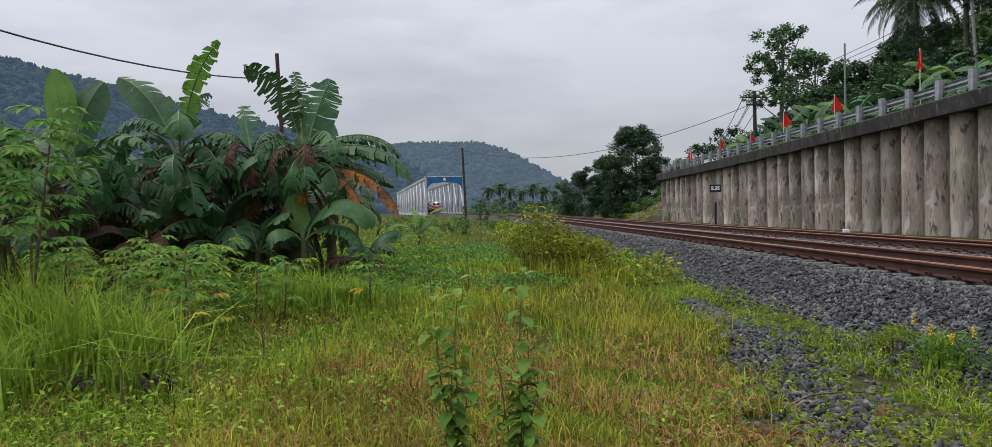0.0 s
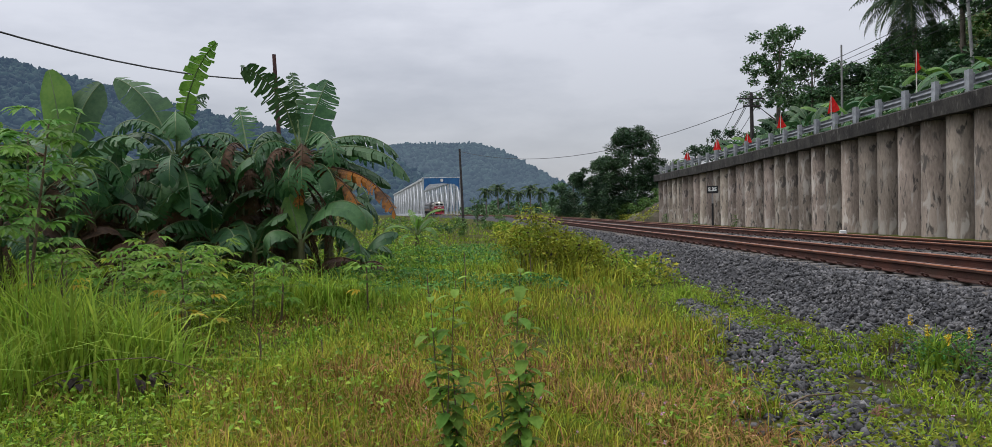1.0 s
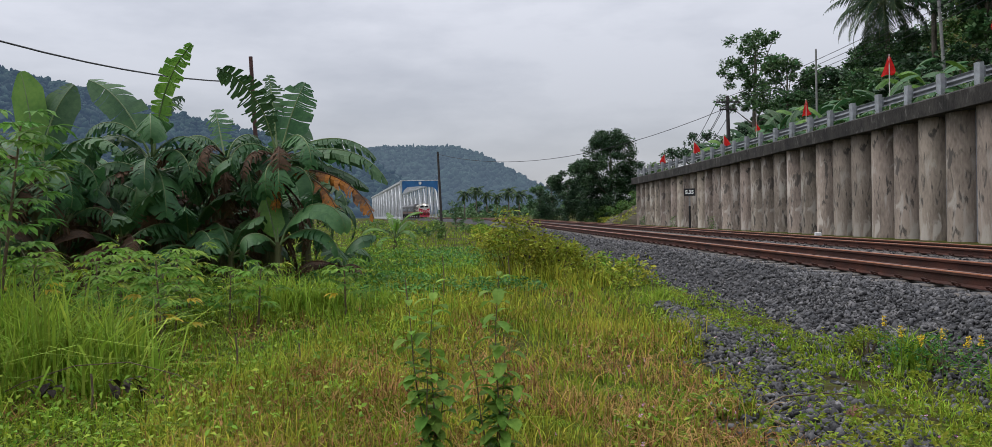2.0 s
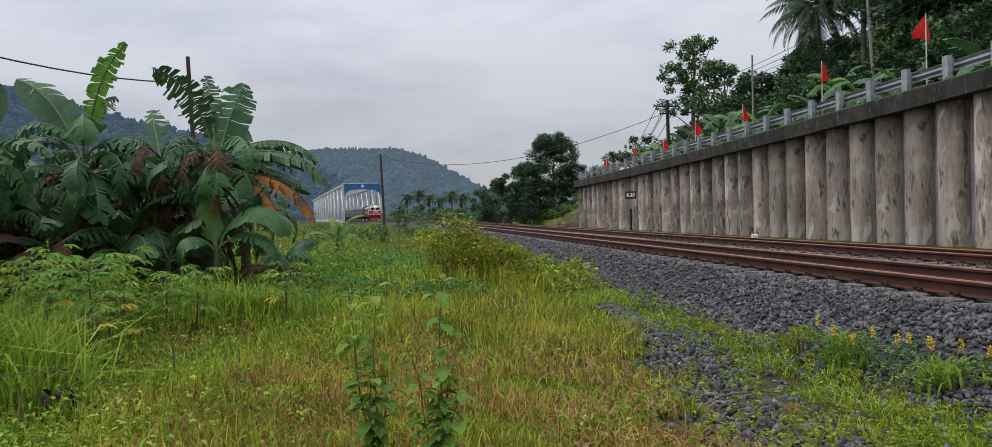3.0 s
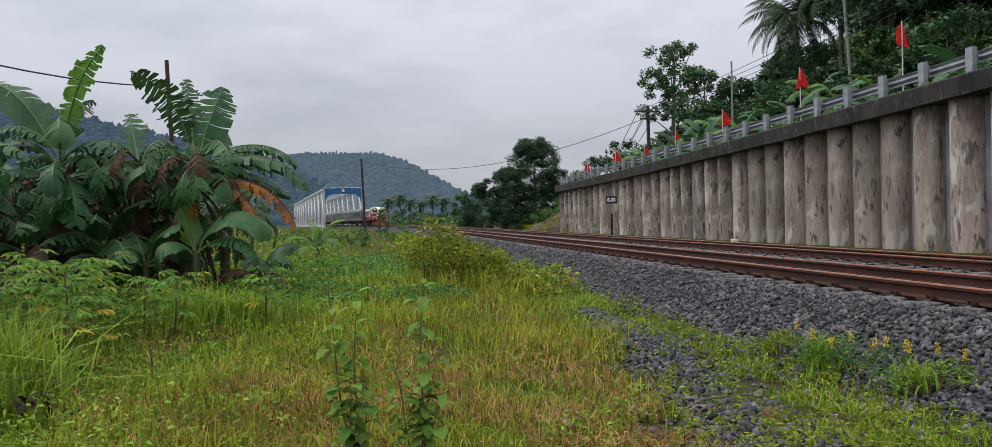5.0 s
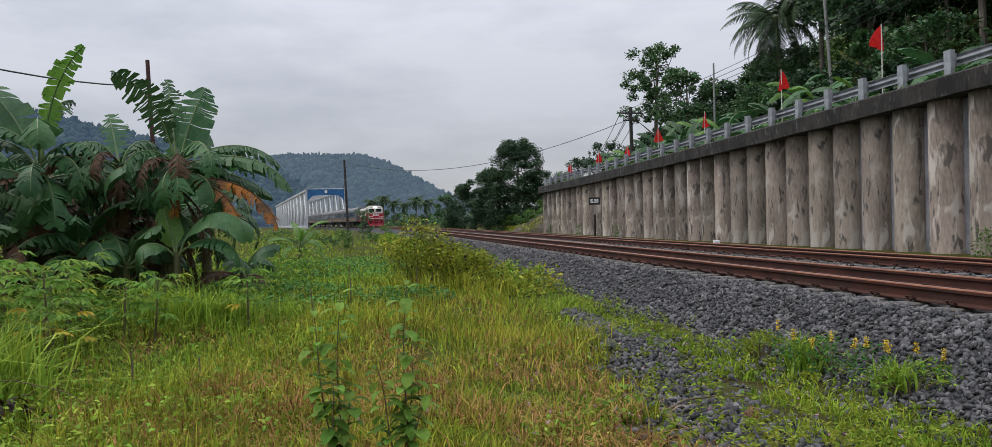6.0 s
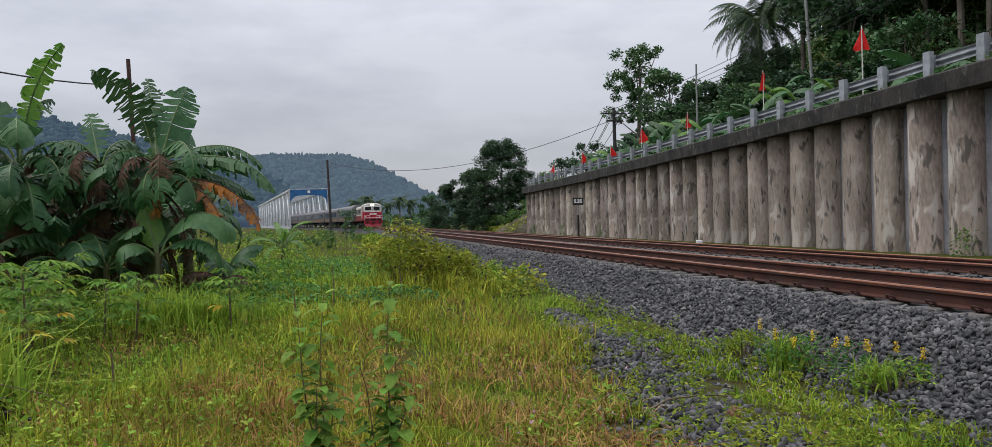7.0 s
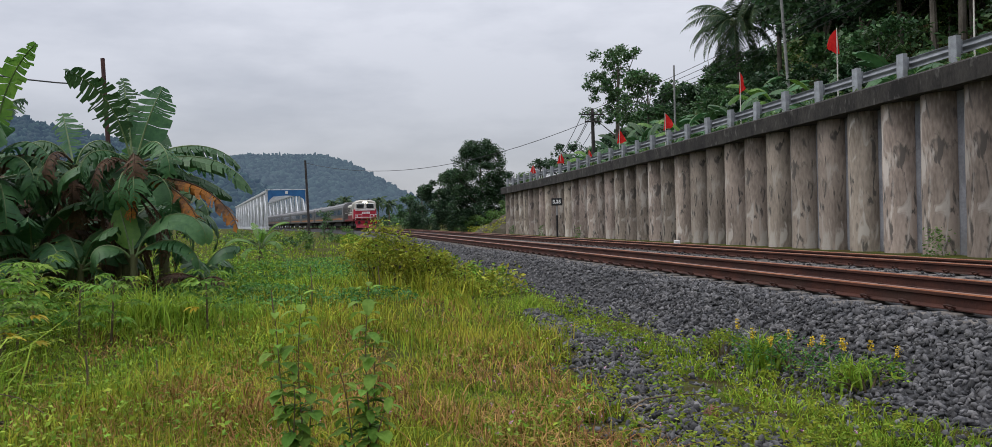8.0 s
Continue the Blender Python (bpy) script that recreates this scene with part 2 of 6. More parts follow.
def ground_z(s, l):
    """The height of the ground sheet."""
    if l < 3.6:
        z = float(bump(s, l))
        if l < -6:
            z += min(0.35, (-6 - l) * 0.05)
        return z
    if l < 15.2:
        return -0.02 if l < 13.4 else 0.22
    if l < 16.3:
        return 0.22
    top = road_z(s) - 0.12
    if s > 70:
        top *= max(0.06, 1 - (s - 70) / 22)
    if l < 16.4 and s < 70:
        return 0.22
    if l < 22:
        return top if s < 70 else top * min(1, (l - 16.3) / 4.5) + 0.15
    return top + min(26.0, (l - 22) * 0.62 * (1 if s < 95 else max(0.05, 1 - (s - 95) / 60)))


def build_ground():
    ss = [-1500, -600, -200, -80, -40, -20, -10] + [i * 1.0 for i in range(-5, 30)] + [30 + 2.5 * i for i in range(36)] + [
        130, 145, 160, 180, 210, 260, 340, 500, 800, 1300, 2200, 4000]
    ls = [-4000, -2000, -900, -400, -200, -120, -80, -60, -45, -36] + [-30 + 1.0 * i for i in range(34)] + [3.6, 4.0, 9, 13.4, 15.2, 16.3, 16.42, 17.5, 19, 20.5, 22,
          24, 27, 31, 36, 42, 50, 60, 75, 100, 150, 260, 500, 1000, 2200, 4000]
    v = [plan(s, l, ground_z(s, l)) for s in ss for l in ls]
    k = len(ls)
    f = [(i * k + j, i * k + j + 1, (i + 1) * k + j + 1, (i + 1) * k + j) for i in range(len(ss) - 1) for j in range(k - 1)]
    ob = hang("ground", smooth(mesh_of("ground", v, f)), SOIL)
    tagged(ob, "dark soil with litter under grass and weeds", "ground", kind="structure")


build_ground()


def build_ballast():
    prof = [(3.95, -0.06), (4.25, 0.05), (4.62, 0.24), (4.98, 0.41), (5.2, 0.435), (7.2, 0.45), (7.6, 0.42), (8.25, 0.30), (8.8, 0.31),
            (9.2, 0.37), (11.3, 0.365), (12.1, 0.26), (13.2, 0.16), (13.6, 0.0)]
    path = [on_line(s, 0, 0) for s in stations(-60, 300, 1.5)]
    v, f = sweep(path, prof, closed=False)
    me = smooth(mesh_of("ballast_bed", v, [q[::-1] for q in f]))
    tagged(hang("ballast_bed", me, SHADED_BED), "sloping crushed stone railway bed darkened as shade between stones", "ballast", kind="structure")


build_ballast()

RAIL_PROFILE = [(-0.07, -0.159), (0.07, -0.159), (0.07, -0.148), (0.012, -0.128), (0.009, -0.052), (0.035, -0.040), (0.0355, -0.012), (0.028, 0.0),
                (-0.028, 0.0), (-0.0355, -0.012), (-0.035, -0.040), (-0.009, -0.052), (-0.012, -0.128), (-0.07, -0.148)]


def build_rail(l, z, run):
    path = [on_line(s, l, z) for s in stations(-60, 290, 2.0)]
    v, f = sweep(path, RAIL_PROFILE)
    me = mesh_of("rail", v, [q[::-1] for q in f])
    for m in (RUST, RUST_TOP, RUN_TOP):
        me.materials.append(m)
    k = len(RAIL_PROFILE)
    for i, p in enumerate(me.polygons):
        j = i % k
        p.material_index = 2 if j == 7 else 1 if j in (6, 8) and run else 0
    tagged(hang("rail", me, RUST), "long rusty brown steel rail clipped to concrete sleepers", "rail", group="rails of the two tracks")


for RL, RZ in ((5.69, 0.640), (6.755, 0.650), (9.69, 0.560), (10.755, 0.545)):
    build_rail(RL, RZ, True)


# ---- retaining wall of bored piles with a capping beam ----
def build_wall():
    wall = tagged(new("wall_piled"), "tall retaining wall of weathered round concrete piles under a dark mossy beam", "retaining wall", kind="structure")
    bm = bmesh.new()
    prof_s = stations(-12, 69.4, 1.3)
    v, f = [], []
    for s in prof_s:
        zb = road_z(s) - 0.56
        for l, z in ((16.03, 0.0), (16.03, zb + 0.02), (16.5, zb + 0.02), (16.5, 0.0)):
            v.append(plan(s, l, z))
    n = len(prof_s)
    for i in range(n - 1):
        for j in range(4):
            a, b = i * 4 + j, i * 4 + (j + 1) % 4
            f.append((a, a + 4, b + 4, b))
    f += [(0, 1, 2, 3), tuple(range(4 * n - 4, 4 * n))[::-1]]
    hang("infill", mesh_of("infill", v, f), SHOTCRETE, wall, "smooth bluish grey concrete between the piles")
    v, f = [], []
    rnd = random.Random(4)
    for i, s in enumerate(prof_s):
        zt = road_z(s)
        j1, j2 = rnd.uniform(-0.015, 0.015), rnd.uniform(-0.02, 0.02)
        for l, z in ((15.22 + j1, zt - 0.54 + j2), (15.20 + j1, zt - 0.05), (15.25, zt), (16.28, zt), (16.30, zt - 0.54)):
            v.append(plan(s, l, z))
    for i in range(n - 1):
        for j in range(5):
            a, b = i * 5 + j, i * 5 + (j + 1) % 5
            f.append((a, a + 5, b + 5, b))
    f += [(0, 1, 2, 3, 4), tuple(range(5 * n - 5, 5 * n))[::-1]]
    hang("capping_beam", mesh_of("capping_beam", v, f), BEAM, wall, "dark mossy concrete capping beam with pale scuffs")
    # piles: a slightly uneven round shaft each
    shapes = []
    for q in range(5):
        r2 = random.Random(30 + q)
        v, f, seg, rings = [], [], 22, 9
        for k in range(rings):
            for a in range(seg):
                th = 2 * math.pi * a / seg
                r = 0.52 + 0.018 * noise.noise((math.cos(th) * 1.5, math.sin(th) * 1.5, k * 0.7 + q * 9)) + r2.uniform(-0.005, 0.005)
                v.append((r * math.cos(th), r * math.sin(th), k / (rings - 1)))
        for k in range(rings - 1):
            for a in range(seg):
                b = (a + 1) % seg
                f.append((k * seg + a, k * seg + b, (k + 1) * seg + b, (k + 1) * seg + a))
        f.append(tuple(range((rings - 1) * seg, rings * seg)))
        shapes.append(smooth(mesh_of("pile", v, f)))
    s, i = 19.13 - 1.555 * 20, 0
    while s < 69.0:
        h = road_z(s) - 0.46
        ob = hang("pile", shapes[i % 5], PILE, wall)
        ob.matrix_basis = Matrix.LocRotScale(plan(s - 0.03, 16.02, -0.05), Euler((0, 0, rnd.uniform(0, 6.28))), (1, 1, h))
        s += 1.555
        i += 1


build_wall()


# ---- plants: materials ----
GRASS_DRY = mat("yellow green grass blades", (0.20, 0.24, 0.022), (0.41, 0.395, 0.052), 0.8, 0.8, spec=0.15, island=0.62, trans=0.35, hue=0.03)
GRASS_GREEN = mat("green grass blades", (0.145, 0.235, 0.020), (0.29, 0.385, 0.038), 0.8, 0.8, spec=0.15, island=0.62, trans=0.35, hue=0.03)
# Darker than the grass above: shade low in the sward put into the green.
SHADED_TURF = mat("green turf with shade in its colour", (0.105, 0.175, 0.018), (0.225, 0.305, 0.032), 0.9, 0.85, spec=0.1, island=0.6, trans=0.25, hue=0.03)
GRASS_TALL = mat("tall green grass blades", (0.20, 0.32, 0.030), (0.37, 0.50, 0.075), 1.2, 0.65, spec=0.15, island=0.4, trans=0.4, hue=0.02)
GRASS_STRAW = mat("dead straw blades", (0.22, 0.108, 0.042), (0.38, 0.235, 0.085), 1.5, 0.9, spec=0.1, island=0.4, hue=0.02)
LEAF_LOW = mat("low weed leaves", (0.132, 0.238, 0.025), (0.265, 0.385, 0.048), 0.6, 0.7, spec=0.2, island=0.5, trans=0.3, hue=0.03)
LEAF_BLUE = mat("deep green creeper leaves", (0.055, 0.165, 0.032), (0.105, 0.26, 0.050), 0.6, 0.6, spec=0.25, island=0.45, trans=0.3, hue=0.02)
LEAF_LIME = mat("lime green young leaves", (0.155, 0.235, 0.02), (0.30, 0.35, 0.042), 0.9, 0.65, spec=0.2, island=0.4, trans=0.35, hue=0.03)
LEAF_OLIVE = mat("olive green shrub leaves", (0.185, 0.235, 0.022), (0.39, 0.40, 0.052), 1.4, 0.65, spec=0.2, island=0.6, trans=0.3, hue=0.03)
LEAF_WEED = mat("soft green weed leaves", (0.120, 0.240, 0.036), (0.235, 0.375, 0.070), 4.0, 0.7, spec=0.18, trans=0.35, rnd=0.3, hue=0.015)
LEAF_DRIED = mat("blackened dry leaves", (0.018, 0.014, 0.012), (0.06, 0.035, 0.025), 8, 0.85, island=0.4)
LEAF_YELLOW = mat("yellowed leaf", (0.50, 0.36, 0.02), (0.62, 0.45, 0.04), 5, 0.55, trans=0.35, rnd=0.15)
LEAF_CASSAVA = mat("cassava leaves", (0.110, 0.240, 0.035), (0.215, 0.36, 0.060), 2.5, 0.65, spec=0.15, trans=0.4, rnd=0.2, hue=0.015)
LEAF_CASSAVA_OLD = mat("full grown cassava leaves", (0.075, 0.185, 0.034), (0.150, 0.280, 0.060), 2.5, 0.6, spec=0.2, trans=0.4, rnd=0.3, hue=0.015)
BANANA = mat("banana leaf", (0.029, 0.094, 0.033), (0.068, 0.158, 0.053), 1.6, 0.50, spec=0.32, trans=0.25, rnd=0.35, hue=0.012, bump=0.3, bscale=30, stretch=(1, 1, 1))
BANANA_YOUNG = mat("young banana leaf", (0.085, 0.20, 0.030), (0.15, 0.28, 0.045), 1.6, 0.5, trans=0.4, rnd=0.15, bump=0.2, bscale=30)
BANANA_BROWN = mat("withered banana leaf", (0.050, 0.030, 0.020), (0.135, 0.075, 0.040), 2.2, 0.8, trans=0.15, bump=0.6, bscale=25, c3=(0.045, 0.030, 0.024))
BANANA_ORANGE = mat("orange scorched banana leaf", (0.11, 0.055, 0.028), (0.46, 0.17, 0.022), 2.6, 0.7, trans=0.25, bump=0.4, bscale=25, c3=(0.05, 0.085, 0.03), c3pos=0.62)
STEM_BANANA = mat("banana stem sheaths", (0.055, 0.065, 0.025), (0.14, 0.135, 0.055), 2.5, 0.7, bump=0.6, bscale=12, c3=(0.045, 0.03, 0.022), stretch=(1, 1, 0.25), c3pos=0.52)
RIB = mat("pale green midrib", (0.085, 0.14, 0.05), (0.15, 0.21, 0.08), 3, 0.5)
STALK = mat("brown woody stalk", (0.10, 0.07, 0.045), (0.18, 0.135, 0.085), 6, 0.8, bump=0.4)
STALK_GREEN = mat("green stalk", (0.10, 0.13, 0.04), (0.15, 0.17, 0.06), 6, 0.6)
BARK = mat("grey brown bark", (0.085, 0.072, 0.058), (0.19, 0.165, 0.135), 2.5, 0.95, bump=0.8, bscale=14, stretch=(1, 1, 0.4))
FLOWER_Y = mat("yellow flower spikes", (0.62, 0.42, 0.015), (0.72, 0.52, 0.03), 6, 0.6, island=0.2, trans=0.2)
FLOWER_P = mat("pink flower heads", (0.48, 0.20, 0.36), (0.60, 0.32, 0.48), 6, 0.7, island=0.25)
TREE_DARK = mat("dark tree leaves", (0.024, 0.064, 0.028), (0.054, 0.108, 0.042), 0.35, 0.5, island=0.55, trans=0.2, hue=0.02)
TREE_MID = mat("green tree leaves", (0.046, 0.112, 0.040), (0.096, 0.178, 0.064), 0.4, 0.5, island=0.55, trans=0.25, hue=0.025)
TREE_LIGHT = mat("bright shrub leaves", (0.075, 0.16, 0.035), (0.14, 0.235, 0.06), 0.5, 0.5, island=0.5, trans=0.3, hue=0.025)
PALM = mat("coconut fronds", (0.022, 0.052, 0.022), (0.050, 0.088, 0.034), 0.8, 0.65, spec=0.2, island=0.3, trans=0.15)

RNG = np.random.default_rng(7)


def ground_np(x, y):
    """The ground's height at world places on the near side of the line."""
    s = -np.sin(HEAD) * x + np.cos(HEAD) * y
    l = np.cos(HEAD) * x + np.sin(HEAD) * y
    return bump(s, l) + np.clip((-6 - l) * 0.05, 0, 0.35), s, l


def unit(v):
    return v / np.maximum(np.linalg.norm(v, axis=1, keepdims=True), 1e-9)


def blades(p, height, width, lean, bend=0.5):
    """Grass blades: five places and three triangles each, from their feet, heights and widths."""
    n = len(p)
    a = RNG.uniform(0, 2 * np.pi, n)
    out = np.stack([np.cos(a), np.sin(a), np.zeros(n)], 1)
    side = np.stack([-np.sin(a + RNG.normal(0, 0.6, n)), np.cos(a), np.zeros(n)], 1)
    ln = np.abs(RNG.normal(0, 1, n))[:, None] * lean
    h, w = height[:, None], width[:, None]
    up = np.array([0, 0, 1.0])
    mid = p + up * h * 0.55 + out * ln * h * 0.35
    tip = p + up * h * (1 - bend * 0.35 * ln) + out * ln * h * (0.6 + bend)
    v = np.stack([p - side * w * 0.5, p + side * w * 0.5, mid - side * w * 0.42, mid + side * w * 0.42, tip], 1).reshape(-1, 3)
    b = np.arange(n)[:, None] * 5
    f = np.concatenate([b + [0, 1, 3], b + [0, 3, 2], b + [2, 3, 4]], 1).reshape(-1, 3)
    return v, f


def leaves(p, size, aspect=0.45, up=0.5, out=None, fold=0.15):
    """Small pointed leaves as folded quads with their middles at p."""
    n = len(p)
    ax = RNG.normal(0, 1, (n, 3))
    ax[:, 2] *= 0.55
    if out is not None:
        ax = ax * 0.8 + out * 1.1
    ax = unit(ax)
    nor = RNG.normal(0, 1, (n, 3)) * (1 - up) + np.array([0, 0, 1.0]) * up * 1.5
    side = unit(np.cross(nor, ax))
    nor = np.cross(ax, side)
    s = size[:, None]
    v = np.stack([p - ax * s * 0.5, p + side * s * aspect * 0.5 - ax * s * 0.06 + nor * s * fold, p + ax * s * 0.5,
                  p - side * s * aspect * 0.5 - ax * s * 0.06 + nor * s * fold], 1).reshape(-1, 3)
    f = np.arange(n * 4).reshape(n, 4)
    return v, f


def stuff(name, v, f, material, label, category):
    return tagged(hang(name, tris_mesh(name, v, f), material), label, category, kind="stuff")


def field(n, r0, r1, a0, a1, keep):
    """Scattered feet between two distances and two bearings (degrees right of straight ahead), thinner with distance."""
    r = r0 * (r1 / r0) ** RNG.random(n)
    a = np.radians(RNG.uniform(a0, a1, n))
    x, y = r * np.sin(a), r * np.cos(a)
    z, s, l = ground_np(x, y)
    k = keep(x, y, s, l, r)
    return np.stack([x, y, z - 0.02], 1)[k], r[k]


def patchy(x, y, k=1.0, q=0.0):
    return np.sin(x * 1.7 * k + 1.3 * np.sin(y * 1.1 * k + q)) * np.cos(y * 1.3 * k + 0.7 * np.sin(x * 2.1 * k) + q)


def strip_l(s):
    """The middle of the narrow strip of spilt stones."""
    return 2.36 + 0.125 * np.clip(s - 5, 0, 6)


def off_stones(s, l, w=0.34):
    wide = (w * 1.25 + 0.14 * np.clip(9 - s, 0, 4) / 2) * np.clip((12.2 - s) / 2, 0, 1)
    return np.abs(l - strip_l(s) - 0.08 * np.sin(s * 2.3)) > wide * (0.8 + 0.3 * np.sin(s * 5.1 + l * 4))


# ---- the meadow ----
def build_meadow():
    # yellowish grass in the middle
    def mid(x, y, s, l, r):
        edge = x > -2.6 - 0.02 * y + 0.5 * patchy(x, y, 0.6)
        thin = np.clip((l - 0.2) * 0.7, 0, 1) * np.clip((9.5 - r) / 2.5, 0, 1)
        return edge & (RNG.random(len(x)) > 0.8 * thin) & (l < 2.5 + 0.5 * patchy(x, y, 1.1)) & off_stones(s, l) & (y < 17) & (RNG.random(len(x)) < 0.5 + 0.5 * (patchy(x, y, 0.9, 2) > -0.3))
    p, r = field(56000, 3.6, 17, -36, 30, mid)
    h = RNG.uniform(0.07, 0.29, len(p)) * (1 + 0.35 * patchy(p[:, 0], p[:, 1], 0.5, 1) + 0.40 * patchy(p[:, 0], p[:, 1], 3.1, 2)) * np.clip(0.55 + (r - 4) * 0.09, 0.55, 1.1)
    v, f = blades(p, h, 0.0052 + 0.0008 * r, 0.62)
    stuff("meadow_grass", v, f, GRASS_DRY, "thin yellow-green meadow grass going to seed", "grass")
    # green grass round it
    def green(x, y, s, l, r):
        return (l < 4.15 - 0.6 * RNG.random(len(l)) * (s < 14)) & off_stones(s, l, 0.4) & ((x < -1.5 + 0.8 * patchy(x, y, 0.7)) | (RNG.random(len(x)) < 0.3) | (l > 0.5) & (r < 9) & (RNG.random(len(x)) < 0.8) | (l > 2.2) & (RNG.random(len(x)) < 0.95))
    p, r = field(60000, 3.6, 26, -40, 38, green)
    l = np.cos(HEAD) * p[:, 0] + np.sin(HEAD) * p[:, 1]
    h = RNG.uniform(0.06, 0.26, len(p)) * np.where(l > 2.4, 0.7, np.where((l > 0.4) & (r < 9), 0.6, 1.0)) * np.clip((4.5 - l) / 1.3, 0.3, 1) * (1 + 0.45 * patchy(p[:, 0], p[:, 1], 2.7, 1)) * np.clip(0.6 + (r - 4) * 0.07, 0.6, 1.15)
    v, f = blades(p, h, 0.0058 + 0.0009 * r, 0.8)
    stuff("green_grass", v, f, GRASS_GREEN, "short mixed green grass", "grass")
    # short turf filling the gaps, its green darkened as shade under the blades
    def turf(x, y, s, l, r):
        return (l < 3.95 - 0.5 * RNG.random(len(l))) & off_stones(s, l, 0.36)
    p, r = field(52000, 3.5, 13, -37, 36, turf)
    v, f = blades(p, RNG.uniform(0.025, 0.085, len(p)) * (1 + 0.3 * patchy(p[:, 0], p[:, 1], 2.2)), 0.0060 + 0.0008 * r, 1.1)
    stuff("short_turf", v, f, SHADED_TURF, "short dense turf under longer grass, green darkened as shade", "grass")
    # dead straw low down
    def straw(x, y, s, l, r):
        return (l < 2.6) & off_stones(s, l) & (patchy(x, y, 1.3, 4) > -0.1 - 0.5 * ((x > -2.2) & (x < 1.2) & (y < 9.5))) & (x > -4.5)
    p, r = field(40000, 3.6, 15, -36, 32, straw)
    v, f = blades(p, RNG.uniform(0.05, 0.20, len(p)), 0.0048 + 0.0006 * r, 1.3)
    stuff("dead_straw", v, f, GRASS_STRAW, "brown dead straw lying between living blades", "grass")
    n = 3000
    x, y = -1.35 + RNG.normal(0, 0.62, n), 6.5 + RNG.normal(0, 0.75, n)
    k = patchy(x, y, 2.3, 1) > -0.25
    x, y = x[k], y[k]
    p = np.stack([x, y, ground_np(x, y)[0] - 0.02], 1)
    v, f = blades(p, RNG.uniform(0.07, 0.26, len(p)), 0.0052 + 0.0007 * y, 0.75)
    stuff("withered_patch", v, f, GRASS_STRAW, "reddish brown withered grass patch in the meadow", "grass")
    # thinner grass beside and behind the camera
    n = 26000
    r, a = 14 * np.sqrt(RNG.random(n)) + 0.3, RNG.uniform(0, 2 * np.pi, n)
    x, y = r * np.sin(a), r * np.cos(a)
    z, s, l = ground_np(x, y)
    ahead = (y > 0) & (np.abs(np.arctan2(x, y) + 0.03) < 0.68) & (r > 3.6)
    k = (l < 3.9) & ~ahead
    p = np.stack([x, y, z - 0.02], 1)[k]
    v, f = blades(p, RNG.uniform(0.08, 0.24, len(p)), RNG.uniform(0.006, 0.012, len(p)), 0.8)
    stuff("trackside_grass", v, f, GRASS_GREEN, "short green grass on the trackside", "grass")
    # grass farther off
    def far(x, y, s, l, r):
        return (l < 4.1) & (l > -30)
    p, r = field(26000, 17, 85, -40, 12, far)
    v, f = blades(p, RNG.uniform(0.07, 0.21, len(p)), 0.006 + 0.0007 * r, 0.5)
    stuff("far_grass", v, f, GRASS_GREEN, "green grass beside the line farther off", "grass")
    # leafy weeds covering the ground
    def low(x, y, s, l, r):
        return (l < 4.0) & off_stones(s, l, 0.3) & ((x < -1.9 + 0.9 * patchy(x, y, 0.8, 3)) | (y > 15) | ((patchy(x, y, 1.6, 1) > 0.35) & (RNG.random(len(x)) < 0.5)))
    p, r = field(42000, 3.7, 34, -40, 24, low)
    hz = np.abs(RNG.normal(0, 1, len(p))) * 0.09 + 0.03 + np.clip(r - 9, 0, 10) * 0.006
    p = p + np.stack([np.zeros(len(p)), np.zeros(len(p)), hz], 1)
    v, f = leaves(p, RNG.uniform(0.022, 0.055, len(p)) + 0.0014 * r, 0.5, 0.55)
    stuff("low_weeds", v, f, LEAF_LOW, "low broad-leaved green weeds", "weeds")
    # dark creeping cover behind the grass, in the middle distance
    def creep(x, y, s, l, r):
        return (l < 1.6) & (x > -7) & (patchy(x, y, 0.35, 5) > -0.35)
    p, r = field(26000, 13.5, 30, -32, 4, creep)
    p = p + np.stack([np.zeros(len(p)), np.zeros(len(p)), RNG.uniform(0.06, 0.26, len(p))], 1)
    v, f = leaves(p, RNG.uniform(0.05, 0.085, len(p)) + 0.001 * r, 0.6, 0.7)
    stuff("creeper_cover", v, f, LEAF_BLUE, "dense dark green creeping cover", "weeds")
    # feathery tall weeds before the bridge and under the banana plants
    def feather(x, y, s, l, r):
        return (l < -1.0) & (patchy(x, y, 0.25, 2) > -0.5)
    p, r = field(17000, 13, 75, -38, 2, feather)
    p = p + np.stack([np.zeros(len(p)), np.zeros(len(p)), 0.05 + RNG.random(len(p)) ** 0.8 * (0.34 + 0.017 * np.clip(r - 12, 0, 45))], 1)
    v, f = leaves(p, RNG.uniform(0.06, 0.12, len(p)) + 0.0020 * r, 0.32, 0.75)
    stuff("feathery_weeds", v, f, LEAF_LOW, "waist-high feathery green weeds", "weeds")
    # lime seedlings along the strip of stones
    pts, sz = [], []
    for _ in range(460):
        s = 4.2 + 10 * RNG.random() ** 1.4
        l = strip_l(s) + RNG.normal(0, 0.55) + 0.15
        if l > 4.25 or l < 1.6:
            continue
        q = plan(float(s), float(l))
        zg = ground_np(np.array([q[0]]), np.array([q[1]]))[0][0]
        hgt = RNG.uniform(0.05, 0.19)
        for k in range(int(RNG.integers(9, 20))):
            u = RNG.random()
            pts.append((q[0] + RNG.normal(0, 0.028) * (1.2 - 0.5 * u), q[1] + RNG.normal(0, 0.028), zg + hgt * (0.25 + 0.8 * u)))
            sz.append(RNG.uniform(0.026, 0.055))
    v, f = leaves(np.array(pts), np.array(sz), 0.38, 0.35)
    stuff("lime_seedlings", v, f, LEAF_LIME, "lime green seedlings sprouting among spilt stones", "weeds")
    # small pink flower heads
    def any_(x, y, s, l, r):
        return (l < 3.6) & (l > -2.5)
